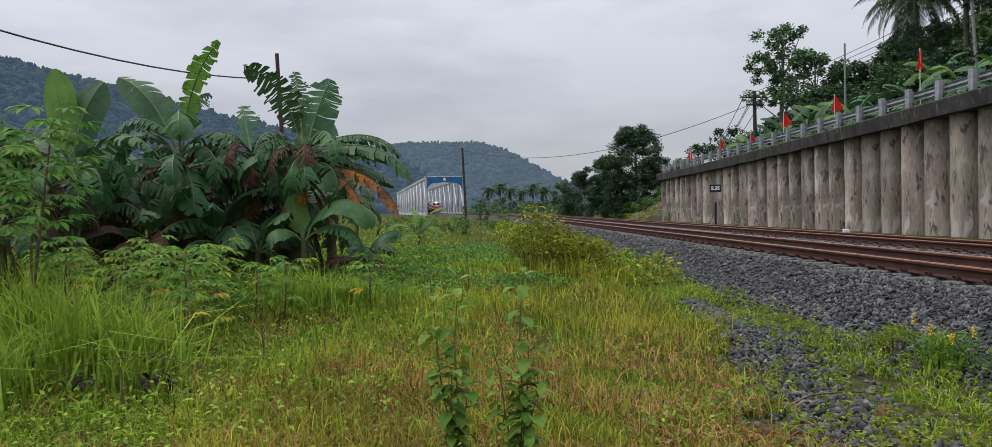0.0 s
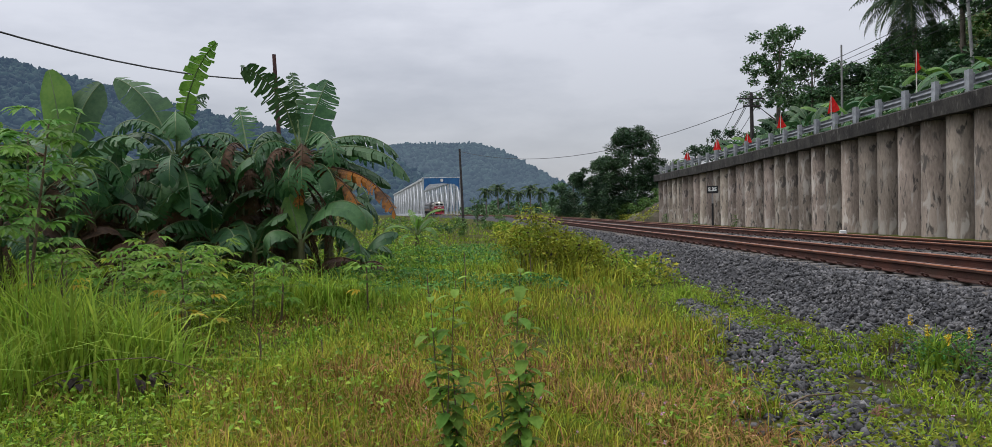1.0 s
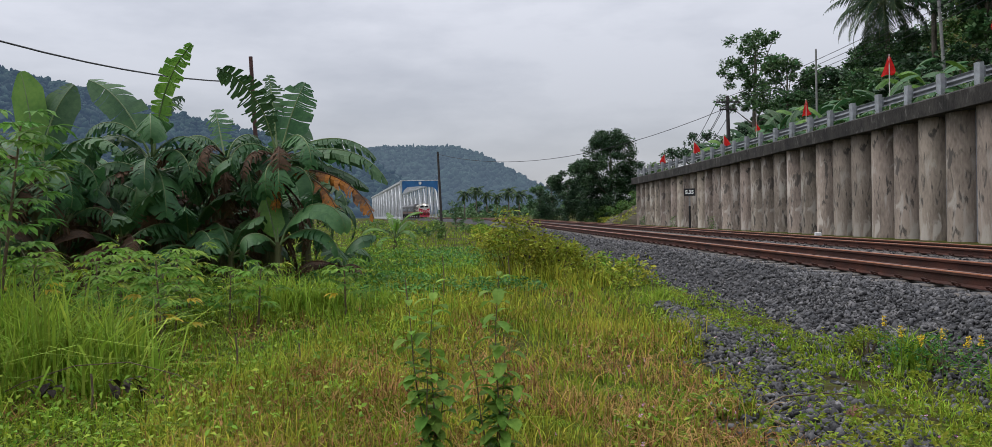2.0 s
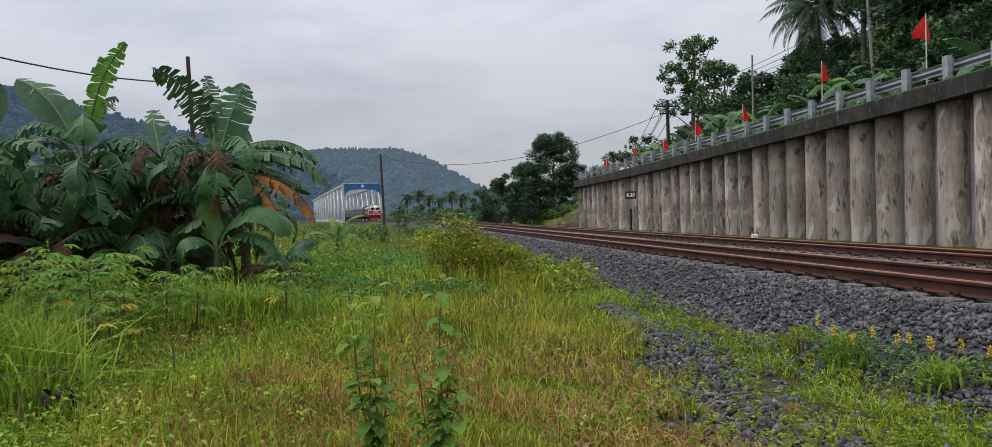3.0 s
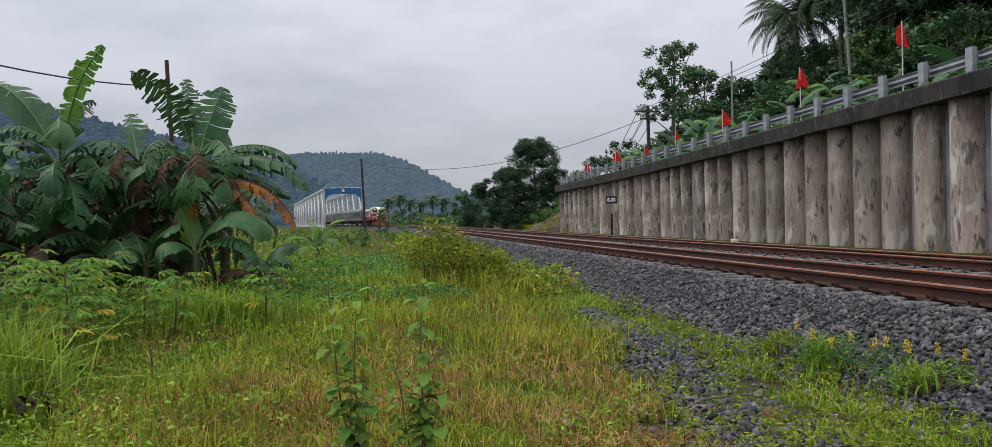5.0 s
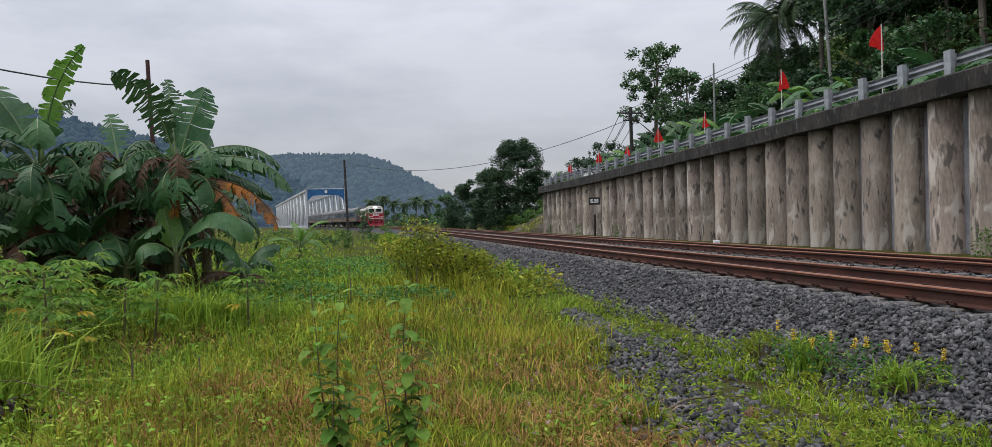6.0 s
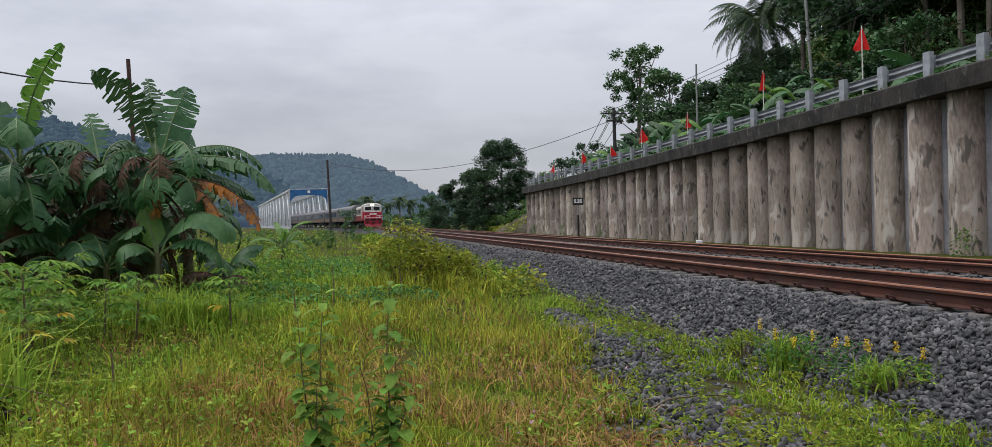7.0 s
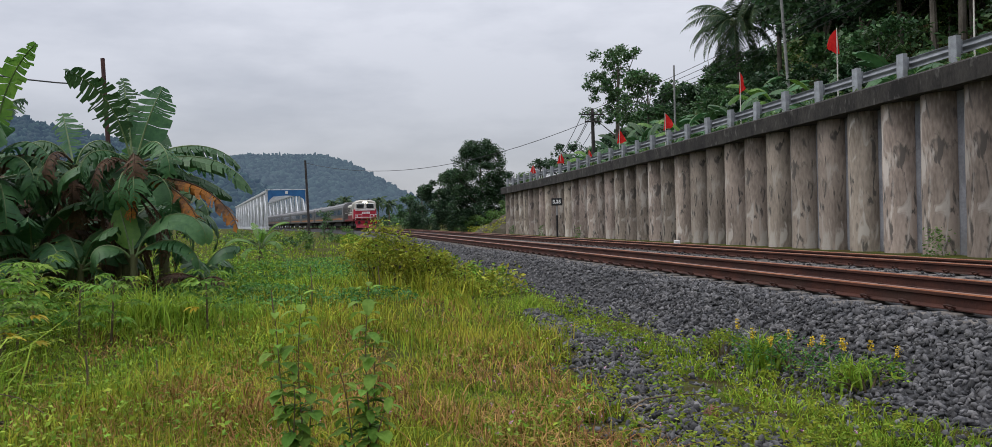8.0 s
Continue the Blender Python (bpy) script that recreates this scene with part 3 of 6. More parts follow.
    p, r = field(90, 4.4, 11, -12, 32, any_)
    p = np.repeat(p, 6, 0) + RNG.normal(0, 0.006, (len(p) * 6, 3)) + np.repeat(np.stack([np.zeros(len(p)), np.zeros(len(p)), RNG.uniform(0.06, 0.16, len(p))], 1), 6, 0)
    v, f = leaves(p, np.full(len(p), 0.013), 0.9, 0.2)
    stuff("pink_flowers", v, f, FLOWER_P, "tiny pink globe flowers in the grass", "flowers")


build_meadow()


# ---- single plants ----
def leaf_blade(bm, base, way, length, width, droop=0.3, up=Vector((0, 0, 1)), n=4):
    """One pointed leaf as a curved strip of quads with a fold along its middle."""
    way = Vector(way).normalized()
    side = way.cross(up)
    side = side.normalized() if side.length > 1e-4 else Vector((1, 0, 0))
    p, rows = Vector(base), []
    for i in range(n + 1):
        u = i / n
        w = width * 0.5 * (math.sin(math.pi * min(1, u * 0.86 + 0.10)) ** 0.8)
        if i == n:
            w = width * 0.02
        nn = side.cross(way)
        rows.append([bm.verts.new(p - side * w + nn * w * 0.25), bm.verts.new(p), bm.verts.new(p + side * w + nn * w * 0.25)])
        p = p + way * (length / n)
        way = (way - Vector((0, 0, 1)) * droop / n).normalized()
    for a, b in zip(rows, rows[1:]):
        bm.faces.new((a[0], a[1], b[1], b[0]))
        bm.faces.new((a[1], a[2], b[2], b[1]))


def stalk(points, r0, r1, n=6):
    bm = bmesh.new()
    rings = []
    for i, p in enumerate(points):
        p = Vector(p)
        d = (Vector(points[min(i + 1, len(points) - 1)]) - Vector(points[max(i - 1, 0)])).normalized()
        q = d.to_track_quat("Z", "Y")
        r = r0 + (r1 - r0) * i / (len(points) - 1)
        rings.append([bm.verts.new(p + q @ Vector((r * math.cos(2 * math.pi * k / n), r * math.sin(2 * math.pi * k / n), 0))) for k in range(n)])
    for a, b in zip(rings, rings[1:]):
        for k in range(n):
            bm.faces.new((a[k], a[(k + 1) % n], b[(k + 1) % n], b[k]))
    bm.faces.new(rings[0][::-1])
    bm.faces.new(rings[-1])
    return bm


def tall_weed(x, y, lean, height, label, seed, stems):
    """A weed with opposite pairs of toothed oval leaves on thin brown stems, dense and dark low down."""
    rr = random.Random(seed)
    z0 = float(ground_np(np.array([x]), np.array([y]))[0][0]) - 0.02
    weed = tagged(new("tall_weed"), label, "weed", group="tall weeds in the meadow")
    weed.location = (x, y, z0)
    dark = []
    for k in range(stems):
        dx, dy, h = lean[k][0], lean[k][1], height * lean[k][2]
        pts = [(dx * u * h + 0.012 * math.sin(u * 7 + k), dy * u * h, u * h) for u in np.linspace(0, 1, 9)]
        part("stem", stalk(pts, 0.006, 0.0022, 5), STALK, weed)
        nodes = int(h / 0.043)
        for i in range(3, nodes + 1):
            u = i / nodes
            p = Vector((dx * u * h + 0.012 * math.sin(u * 7 + k), dy * u * h, u * h))
            th = i * 1.45 + rr.uniform(-0.4, 0.4) + k
            for q in (0, math.pi):
                if rr.random() < 0.12:
                    continue
                size = (0.062 + 0.052 * math.sin(math.pi * min(1, u * 0.85))) * rr.uniform(0.7, 1.25)
                if i == nodes:
                    size *= 0.75
                way = Vector((math.cos(th + q), math.sin(th + q), rr.uniform(-0.45, 0.6)))
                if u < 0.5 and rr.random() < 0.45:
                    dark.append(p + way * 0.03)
                bm = bmesh.new()
                leaf_blade(bm, p + way * 0.012, way, size, size * rr.uniform(0.46, 0.62), rr.uniform(0.6, 1.9))
                part("leaf", bm, LEAF_WEED, weed)
    # Small darker leaves round the lower half of the stems.
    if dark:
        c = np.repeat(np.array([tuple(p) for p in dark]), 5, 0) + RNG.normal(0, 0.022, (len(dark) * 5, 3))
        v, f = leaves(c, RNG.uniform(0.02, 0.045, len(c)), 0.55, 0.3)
        hang("curled_leaves", tris_mesh("curled_leaves", v, f), LEAF_BLUE, weed, "small dark leaves on the lower stems")


tall_weed(-0.70, 4.45, [(0.02, 0.0, 1.0), (-0.14, 0.05, 0.95), (-0.05, -0.04, 0.66), (0.12, 0.0, 0.55)], 1.05, "leafy green roadside weed with several brown stems in grass", 3, 4)
tall_weed(-0.35, 4.40, [(0.02, 0.02, 1.0), (0.22, 0.0, 0.50), (-0.22, 0.03, 0.60), (0.06, 0.05, 0.72)], 1.10, "tall slender green weed with one upright stem in grass", 8, 4)


def cassava(x, y, height, label, seed, crown=0.45, big=1.0, yellow=0, full=1.0, foliage=None):
    """A bare knobbly stalk with long-stalked hand-shaped leaves at its top."""
    rr = random.Random(seed)
    z0 = float(ground_np(np.array([x]), np.array([y]))[0][0]) - 0.03
    plant = tagged(new("cassava_plant"), label, "cassava plant", group="cassava plants")
    plant.location = (x, y, z0)
    lx, ly = rr.uniform(-0.1, 0.1), rr.uniform(-0.1, 0.1)
    part("stem", stalk([(lx * u * height, ly * u * height, u * height) for u in np.linspace(0, 1, 7)], 0.017 * big, 0.008, 7), STALK, plant)
    n = int(13 * (0.6 + crown) * big * full)
    for i in range(n):
        u = 1 - crown * (i / n) ** 1.2
        th = i * 2.4 + rr.uniform(-0.3, 0.3)
        a = Vector((lx * u * height, ly * u * height, u * height))
        reach = rr.uniform(0.16, 0.30) * big
        way = Vector((math.cos(th), math.sin(th), rr.uniform(0.1, 0.7)))
        b = a + way.normalized() * reach
        bm = stalk([a, (a + b) / 2 + Vector((0, 0, 0.02)), b], 0.003, 0.002, 4)
        petiole = part("petiole", bm, STALK_GREEN, plant)
        bm = bmesh.new()
        flat = Vector((way.x, way.y, 0)).normalized()
        for q in range(7):
            ang = (q - 3) * 0.48
            d = Matrix.Rotation(ang, 3, "Z") @ flat
            size = (0.185 - 0.022 * abs(q - 3)) * big * rr.uniform(0.85, 1.15)
            leaf_blade(bm, b, Vector((d.x, d.y, rr.uniform(-0.25, 0.15))), size, size * 0.29, rr.uniform(0.5, 1.3), n=3)
        part("leaf", bm, LEAF_YELLOW if i >= n - yellow else (foliage or (LEAF_LIME if rr.random() < 0.15 else LEAF_CASSAVA)), petiole)


cassava(-4.60, 6.05, 2.0, "tall cassava with a bare grey stalk and hand-shaped leaves", 1, 0.42, 1.35, 0, 1.3, LEAF_CASSAVA_OLD)
cassava(-5.15, 7.25, 2.28, "tall leafy cassava plant beside banana plants", 2, 0.55, 1.35, 0, 1.8, LEAF_CASSAVA_OLD)
cassava(-5.95, 8.5, 2.36, "leafy cassava plant beside tall grass", 33, 0.55, 1.35, 0, 1.8, LEAF_CASSAVA_OLD)
cassava(-6.5, 8.4, 2.3, "leafy cassava plant among banana plants", 12, 0.55, 1.35, 0, 1.8, LEAF_CASSAVA_OLD)
for i, (x, y, h, c, b, yl) in enumerate(((-4.95, 7.55, 0.98, 0.3, 0.9, 3), (-4.35, 8.9, 1.02, 0.55, 1.1, 2), (-4.0, 8.1, 0.62, 0.4, 0.8, 3), (-5.3, 9.4, 0.95, 0.7, 1.1, 0),
                                        (-4.8, 9.9, 0.85, 0.7, 1.1, 0), (-5.9, 9.2, 0.95, 0.7, 1.1, 0), (-3.9, 10.6, 0.8, 0.7, 1.0, 0), (-5.0, 8.6, 0.75, 0.7, 1.0, 0),
                                        (-2.9, 11.2, 0.75, 0.6, 1.0, 1), (-6.6, 10.2, 0.9, 0.7, 1.1, 0), (-5.6, 10.4, 1.0, 0.75, 1.2, 1), (-5.1, 11.0, 0.95, 0.75, 1.1, 0), (-6.1, 11.2, 1.05, 0.75, 1.2, 0),
                                        (-4.4, 10.9, 0.7, 0.75, 1.0, 0), (-5.4, 11.9, 0.95, 0.75, 1.1, 0), (-7.2, 10.9, 1.0, 0.75, 1.2, 0), (-4.5, 9.5, 0.7, 0.7, 1.0, 2), (-6.3, 9.6, 0.85, 0.75, 1.1, 0))):
    cassava(x, y, h, "young cassava plant with yellowing lower leaves in long grass" if yl else "young green cassava plant in long grass", 40 + i, c, b, yl, 1.35)


def grass_tuft(x, y, n, height, spread, label, material=None):
    a, q = RNG.uniform(0, 6.28, n), np.abs(RNG.normal(0, 0.5, n)) * spread
    px, py = x + np.cos(a) * q, y + np.sin(a) * q
    z = ground_np(px, py)[0] - 0.03
    v, f = blades(np.stack([px, py, z], 1), RNG.uniform(0.5, 1.15, n) * height, RNG.uniform(0.013, 0.027, n), 0.55, 0.8)
    o = np.array([x, y, ground_np(np.array([x]), np.array([y]))[0][0]])
    ob = hang("grass_tuft", tris_mesh("grass_tuft", v - o, f), material or GRASS_TALL)
    ob.location = o
    tagged(ob, label, "grass", group="tufts of long grass")


for x, y, n, h, sp in ((-4.2, 6.5, 230, 0.95, 0.6), (-3.7, 6.7, 190, 0.85, 0.55), (-4.7, 7.0, 240, 1.05, 0.6), (-3.6, 6.2, 90, 0.5, 0.35), (-4.4, 5.8, 140, 0.75, 0.45),
                       (-4.25, 7.6, 200, 0.75, 0.45), (-5.4, 7.6, 300, 1.0, 0.5)):
    grass_tuft(x, y, n, h, sp, "dense tuft of long arching green grass")
for x, y, n, h, sp in ((-3.85, 11.6, 300, 0.72, 0.45), (-3.3, 11.9, 260, 0.62, 0.45), (-4.6, 12.2, 240, 0.7, 0.4), (-5.9, 12.4, 200, 0.7, 0.4), (-2.7, 12.6, 160, 0.45, 0.4), (2.95, 7.4, 160, 0.36, 0.22), (3.3, 6.4, 110, 0.30, 0.2), (1.5, 12.9, 140, 0.3, 0.4)):
    grass_tuft(x, y, n, h, sp, "bushy tuft of pale green grass blades", GRASS_TALL)


def leafy_bush(x, y, rx, ry, h, n, size, material, label, aspect=0.45, dark=0.0, grp="bushes"):
    """A low bush: branching stems and a crown of many leaves in uneven clumps."""
    z0 = float(ground_np(np.array([x]), np.array([y]))[0][0])
    bush = tagged(new("bush"), label, "bush", group=grp)
    bush.location = (x, y, z0)
    k = 16
    ca = RNG.uniform(0, 6.28, k)
    cr = np.sqrt(RNG.random(k)) * 0.8
    cen = np.stack([np.cos(ca) * cr * rx, np.sin(ca) * cr * ry, h * RNG.uniform(0.35, 0.86, k) * (1.08 - 0.45 * cr)], 1)
    for c in cen[:9]:
        part("stem", stalk([(c[0] * 0.25, c[1] * 0.25, -0.03), (c[0] * 0.6, c[1] * 0.6, c[2] * 0.6), tuple(c)], 0.012, 0.004, 5), STALK, bush)
    w = RNG.integers(0, k, n)
    d = unit(RNG.normal(0, 1, (n, 3)))
    q = RNG.random(n)[:, None] ** 0.45
    p = cen[w] + d * q * np.array([rx * 0.36, ry * 0.36, h * 0.24])
    p[:, 2] = np.maximum(p[:, 2], 0.03)
    v, f = leaves(p, RNG.uniform(0.6, 1.3, n) * size, aspect, 0.35, out=d * 0.6)
    hang("foliage", tris_mesh("foliage", v, f), material, bush)
    if dark:
        m = int(n * dark)
        v, f = leaves(p[:m] + d[:m] * 0.03, RNG.uniform(0.6, 1.1, m) * size, 0.6, 0.1)
        hang("dry_leaves", tris_mesh("dry_leaves", v, f), LEAF_DRIED, bush, "blackened dry leaves")


leafy_bush(-0.90, 16.7, 0.85, 0.75, 1.55, 3300, 0.10, LEAF_OLIVE, "yellow-green shrub with scattered black dry leaves in grass", 0.30, dark=0.03)
leafy_bush(0.02, 16.5, 0.66, 0.55, 1.08, 1700, 0.095, LEAF_OLIVE, "smaller yellow-green shrub beside the ballast", 0.30, dark=0.04)
leafy_bush(0.62, 16.6, 0.45, 0.4, 0.55, 700, 0.06, LEAF_OLIVE, "low yellow-green shrub at the ballast edge", dark=0.04)
for i, (x, y, h) in enumerate(((-1.3, 15.7, 0.62), (-0.75, 15.4, 0.6), (-0.15, 15.6, 0.66), (0.4, 15.7, 0.5), (-1.05, 16.6, 1.0), (-0.3, 16.5, 1.0), (0.75, 15.9, 0.45), (0.2, 15.1, 0.45))):
    grass_tuft(x, y, 80, h, 0.42, "straggly yellow-green grass growing through a shrub", GRASS_DRY)
leafy_bush(3.2, 7.25, 0.5, 0.34, 0.30, 420, 0.05, LEAF_BLUE, "blue-green flowering weed clump at the ballast edge", 0.3)
leafy_bush(3.35, 6.3, 0.5, 0.4, 0.26, 420, 0.05, LEAF_LOW, "green weed clump among stones", 0.3)
leafy_bush(2.75, 7.9, 0.3, 0.3, 0.28, 500, 0.045, LEAF_LIME, "lime green weed clump among stones", 0.35)


def flower_spike(x, y, z, n):
    plant = tagged(new("flowering_weed"), "slender weed topped with yellow flower spikes", "weed", group="yellow flowering weeds")
    plant.location = (x, y, float(ground_np(np.array([x]), np.array([y]))[0][0]))
    part("stem", stalk([(0, 0, -0.02), (0.005, 0, z * 0.5), (0.0, 0.004, z)], 0.004, 0.002, 5), STALK_GREEN, plant)
    u = RNG.random(n)
    p = np.stack([RNG.normal(0, 0.011, n), RNG.normal(0, 0.011, n), z - 0.09 * u + 0.03], 1)
    v, f = leaves(p, RNG.uniform(0.012, 0.022, n), 0.8, 0.2)
    hang("flower_head", tris_mesh("flower_head", v, f), FLOWER_Y, plant, "yellow pea flowers")
    m = 40
    u = RNG.random(m)
    a = RNG.uniform(0, 6.28, m)
    p = np.stack([np.cos(a) * 0.045, np.sin(a) * 0.045, 0.03 + u * (z - 0.12)], 1)
    v, f = leaves(p, RNG.uniform(0.03, 0.055, m), 0.35, 0.5)
    hang("foliage", tris_mesh("foliage", v, f), LEAF_BLUE, plant)


for x, y, z in ((2.72, 7.35, 0.42), (2.78, 7.15, 0.36), (3.02, 6.95, 0.36), (3.10, 6.70, 0.34), (3.16, 6.62, 0.36), (3.28, 6.55, 0.33), (3.45, 6.4, 0.32), (2.9, 7.05, 0.30), (3.55, 6.2, 0.30), (3.38, 6.7, 0.28)):
    flower_spike(x, y, z, 46)


# ---- banana plants ----
def banana_leaf(base, az, rise, length, width, droop, torn, seed, twist=None, start=0.12):
    """A banana leaf: an arching midrib with a blade on both sides, torn across into hanging strips."""
    rr = random.Random(seed)
    n = 42
    p, el = Vector(base), rise
    spine = []
    for i in range(n + 1):
        u = i / n
        d = Vector((math.cos(az) * math.cos(el), math.sin(az) * math.cos(el), math.sin(el)))
        spine.append((p.copy(), d))
        p = p + d * (length / n)
        el -= droop / n * (0.35 + 1.5 * u)
    bm = bmesh.new()
    chance = rr.uniform(-0.75, 0.75) * (1.0 if rise > 0.9 else 0.35)
    twist = chance if twist is None else twist
    flat = Vector((-math.sin(az), math.cos(az), 0))

    def half(u):
        w = max(0.0, (u - start) / (1 - start))
        return width * 0.66 * min(1.0, 3.4 * w) ** 0.7 * min(1.0, (1.02 - w) * 4.2) ** 0.6 if u > start else 0.0

    for sgn in (-1, 1):
        hang_a = rr.uniform(0.35, 0.95)
        i = int(n * start)
        while i < n:
            run = rr.randint(1, 2) if rr.random() < torn else rr.randint(3, 8)
            j = min(n, i + run)
            sag = hang_a + (rr.uniform(-0.25, 0.95) * torn)
            shift = rr.uniform(-0.02, 0.05) * torn
            slit = 0.016 * torn * rr.random() ** 2
            length_f = 1 - rr.random() * 0.4 * torn
            rows = []
            for k in range(i, j + 1):
                q, d = spine[k]
                level = Matrix.Rotation(twist, 3, d) @ flat
                nn = d.cross(level).normalized() * -1
                out = (level * sgn).normalized()
                w = half(k / n) * length_f
                gap = slit if k == j else 0
                a = q - d * gap
                drop = sag * (1 - 0.6 * max(0.0, d.z))
                way1 = (out * math.cos(drop * 0.5) + nn * 0.22 - Vector((0, 0, 1)) * math.sin(drop * 0.5)).normalized()
                way2 = (out * math.cos(drop) - Vector((0, 0, 1)) * math.sin(drop)).normalized()
                b = a + way1 * w * 0.5
                c = b + way2 * w * 0.5 + d * (shift + 0.10 * w)
                rows.append([bm.verts.new(x) for x in (a, b, c)])
            for r0, r1 in zip(rows, rows[1:]):
                for t in (0, 1):
                    bm.faces.new((r0[t], r1[t], r1[t + 1], r0[t + 1]) if sgn > 0 else (r0[t], r0[t + 1], r1[t + 1], r1[t]))
            i = j
    return bm, stalk([q for q, _ in spine[::3]], 0.022, 0.005, 5)


def banana(x, y, stem_h, leaf_rows, label, seed, lean=(0, 0), r=0.10, skirt=3):
    """A banana plant. leaf_rows: bearing in degrees (0 to the right, 90 away), rise, length, width, droop, torn, colour, and perhaps the blade's twist and its height over the stem's top."""
    rr = random.Random(seed)
    z0 = float(ground_np(np.array([x]), np.array([y]))[0][0]) - 0.05
    plant = tagged(new("banana_plant"), label, "banana plant", group="banana plants")
    plant.location = (x, y, z0)
    top = Vector((lean[0], lean[1], stem_h))
    pts = [(top.x * u, top.y * u, stem_h * u) for u in np.linspace(0, 1, 8)]
    part("pseudostem", stalk(pts, r * 1.15, r * 0.62, 10), STEM_BANANA, plant, "sheathed green and brown stem")
    for i, (az, rise, ln, w, droop, torn, kind, *more) in enumerate(leaf_rows):
        m = {"g": BANANA, "y": BANANA_YOUNG, "b": BANANA_BROWN, "o": BANANA_ORANGE}[kind]
        a = radians(az)
        base = top + Vector((math.cos(a) * 0.05, math.sin(a) * 0.05, more[1] if more else -0.02 * i))
        blade, rib = banana_leaf(base, a, radians(rise), ln, w, droop, torn, seed * 50 + i, more[0] if more else None)
        leaf = part("leaf", blade, m, plant, {"y": "smooth young leaf", "b": "withered brown hanging leaf", "o": "scorched orange-brown leaf"}.get(kind, ""))
        part("midrib", rib, RIB if kind in "gy" else BANANA_BROWN, leaf)
    for i in range(skirt):
        a = rr.uniform(0, 6.28)
        blade, rib = banana_leaf(top + Vector((math.cos(a) * 0.08, math.sin(a) * 0.08, -0.25 - rr.random() * 0.3)), a, radians(-45), rr.uniform(0.8, 1.4), 0.24, 1.1, 1.0, seed * 77 + i)
        leaf = part("leaf", blade, BANANA_BROWN, plant, "withered brown hanging leaf")
        part("midrib", rib, BANANA_BROWN, leaf)


def side_leaves(seed, n):
    """Older leaves that arch out and hang all round under the crown."""
    rr = random.Random(seed)
    return [(i * 137.5 + rr.uniform(-25, 25), rr.uniform(15, 58), rr.uniform(1.2, 1.75), rr.uniform(0.40, 0.54), rr.uniform(2.0, 2.8), rr.uniform(0.7, 1.1), "b" if rr.random() < 0.15 else "g", rr.uniform(-0.3, 0.3), -0.05 - 0.03 * i)
            for i in range(n)]


def chance_rows(seed, n, ln=1.8, torn=0.6, withered=0.0):
    rr = random.Random(seed)
    out = []
    for i in range(n):
        up = i / max(1, n - 1)
        out.append((i * 137.5 + rr.uniform(-20, 20), 76 - 62 * up + rr.uniform(-8, 8), ln * rr.uniform(0.85, 1.15), rr.uniform(0.42, 0.56), 1.2 + 1.2 * up + rr.uniform(-0.2, 0.4),
                    torn * rr.uniform(0.6, 1.3), "b" if rr.random() < withered * (0.4 + 1.2 * up) else "g"))
    return out


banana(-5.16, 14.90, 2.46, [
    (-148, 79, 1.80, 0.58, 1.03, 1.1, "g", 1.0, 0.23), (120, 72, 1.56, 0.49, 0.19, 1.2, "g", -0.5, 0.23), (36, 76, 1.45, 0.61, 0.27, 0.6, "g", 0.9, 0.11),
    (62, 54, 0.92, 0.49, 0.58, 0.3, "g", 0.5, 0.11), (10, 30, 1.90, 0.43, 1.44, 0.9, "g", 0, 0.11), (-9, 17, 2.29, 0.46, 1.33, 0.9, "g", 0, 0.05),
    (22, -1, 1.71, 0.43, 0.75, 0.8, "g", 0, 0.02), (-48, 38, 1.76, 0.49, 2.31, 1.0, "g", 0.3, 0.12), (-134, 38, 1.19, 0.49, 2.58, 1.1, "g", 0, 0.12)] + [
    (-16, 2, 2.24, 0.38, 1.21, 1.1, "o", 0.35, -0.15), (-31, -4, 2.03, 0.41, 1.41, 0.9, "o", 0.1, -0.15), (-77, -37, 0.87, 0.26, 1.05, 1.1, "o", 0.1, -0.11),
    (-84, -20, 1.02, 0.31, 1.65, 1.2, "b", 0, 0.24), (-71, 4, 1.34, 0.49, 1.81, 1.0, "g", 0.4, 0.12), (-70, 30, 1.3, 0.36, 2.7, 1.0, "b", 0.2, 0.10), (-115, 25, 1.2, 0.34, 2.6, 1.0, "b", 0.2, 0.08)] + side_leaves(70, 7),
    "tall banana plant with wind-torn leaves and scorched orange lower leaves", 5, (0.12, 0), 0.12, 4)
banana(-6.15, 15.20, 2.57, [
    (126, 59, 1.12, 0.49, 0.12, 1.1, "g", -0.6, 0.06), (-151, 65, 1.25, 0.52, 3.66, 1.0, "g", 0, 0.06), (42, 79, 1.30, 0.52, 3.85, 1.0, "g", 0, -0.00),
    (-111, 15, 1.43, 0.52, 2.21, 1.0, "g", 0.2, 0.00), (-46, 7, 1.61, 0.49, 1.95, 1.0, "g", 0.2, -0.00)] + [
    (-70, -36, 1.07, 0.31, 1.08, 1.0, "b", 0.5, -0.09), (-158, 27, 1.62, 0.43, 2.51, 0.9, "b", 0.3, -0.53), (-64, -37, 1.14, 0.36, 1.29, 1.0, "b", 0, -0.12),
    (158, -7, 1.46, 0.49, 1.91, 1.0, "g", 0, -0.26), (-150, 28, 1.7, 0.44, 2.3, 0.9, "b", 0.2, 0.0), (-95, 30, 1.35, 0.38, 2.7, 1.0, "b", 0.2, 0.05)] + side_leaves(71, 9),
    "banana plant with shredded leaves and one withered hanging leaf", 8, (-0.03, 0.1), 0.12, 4)
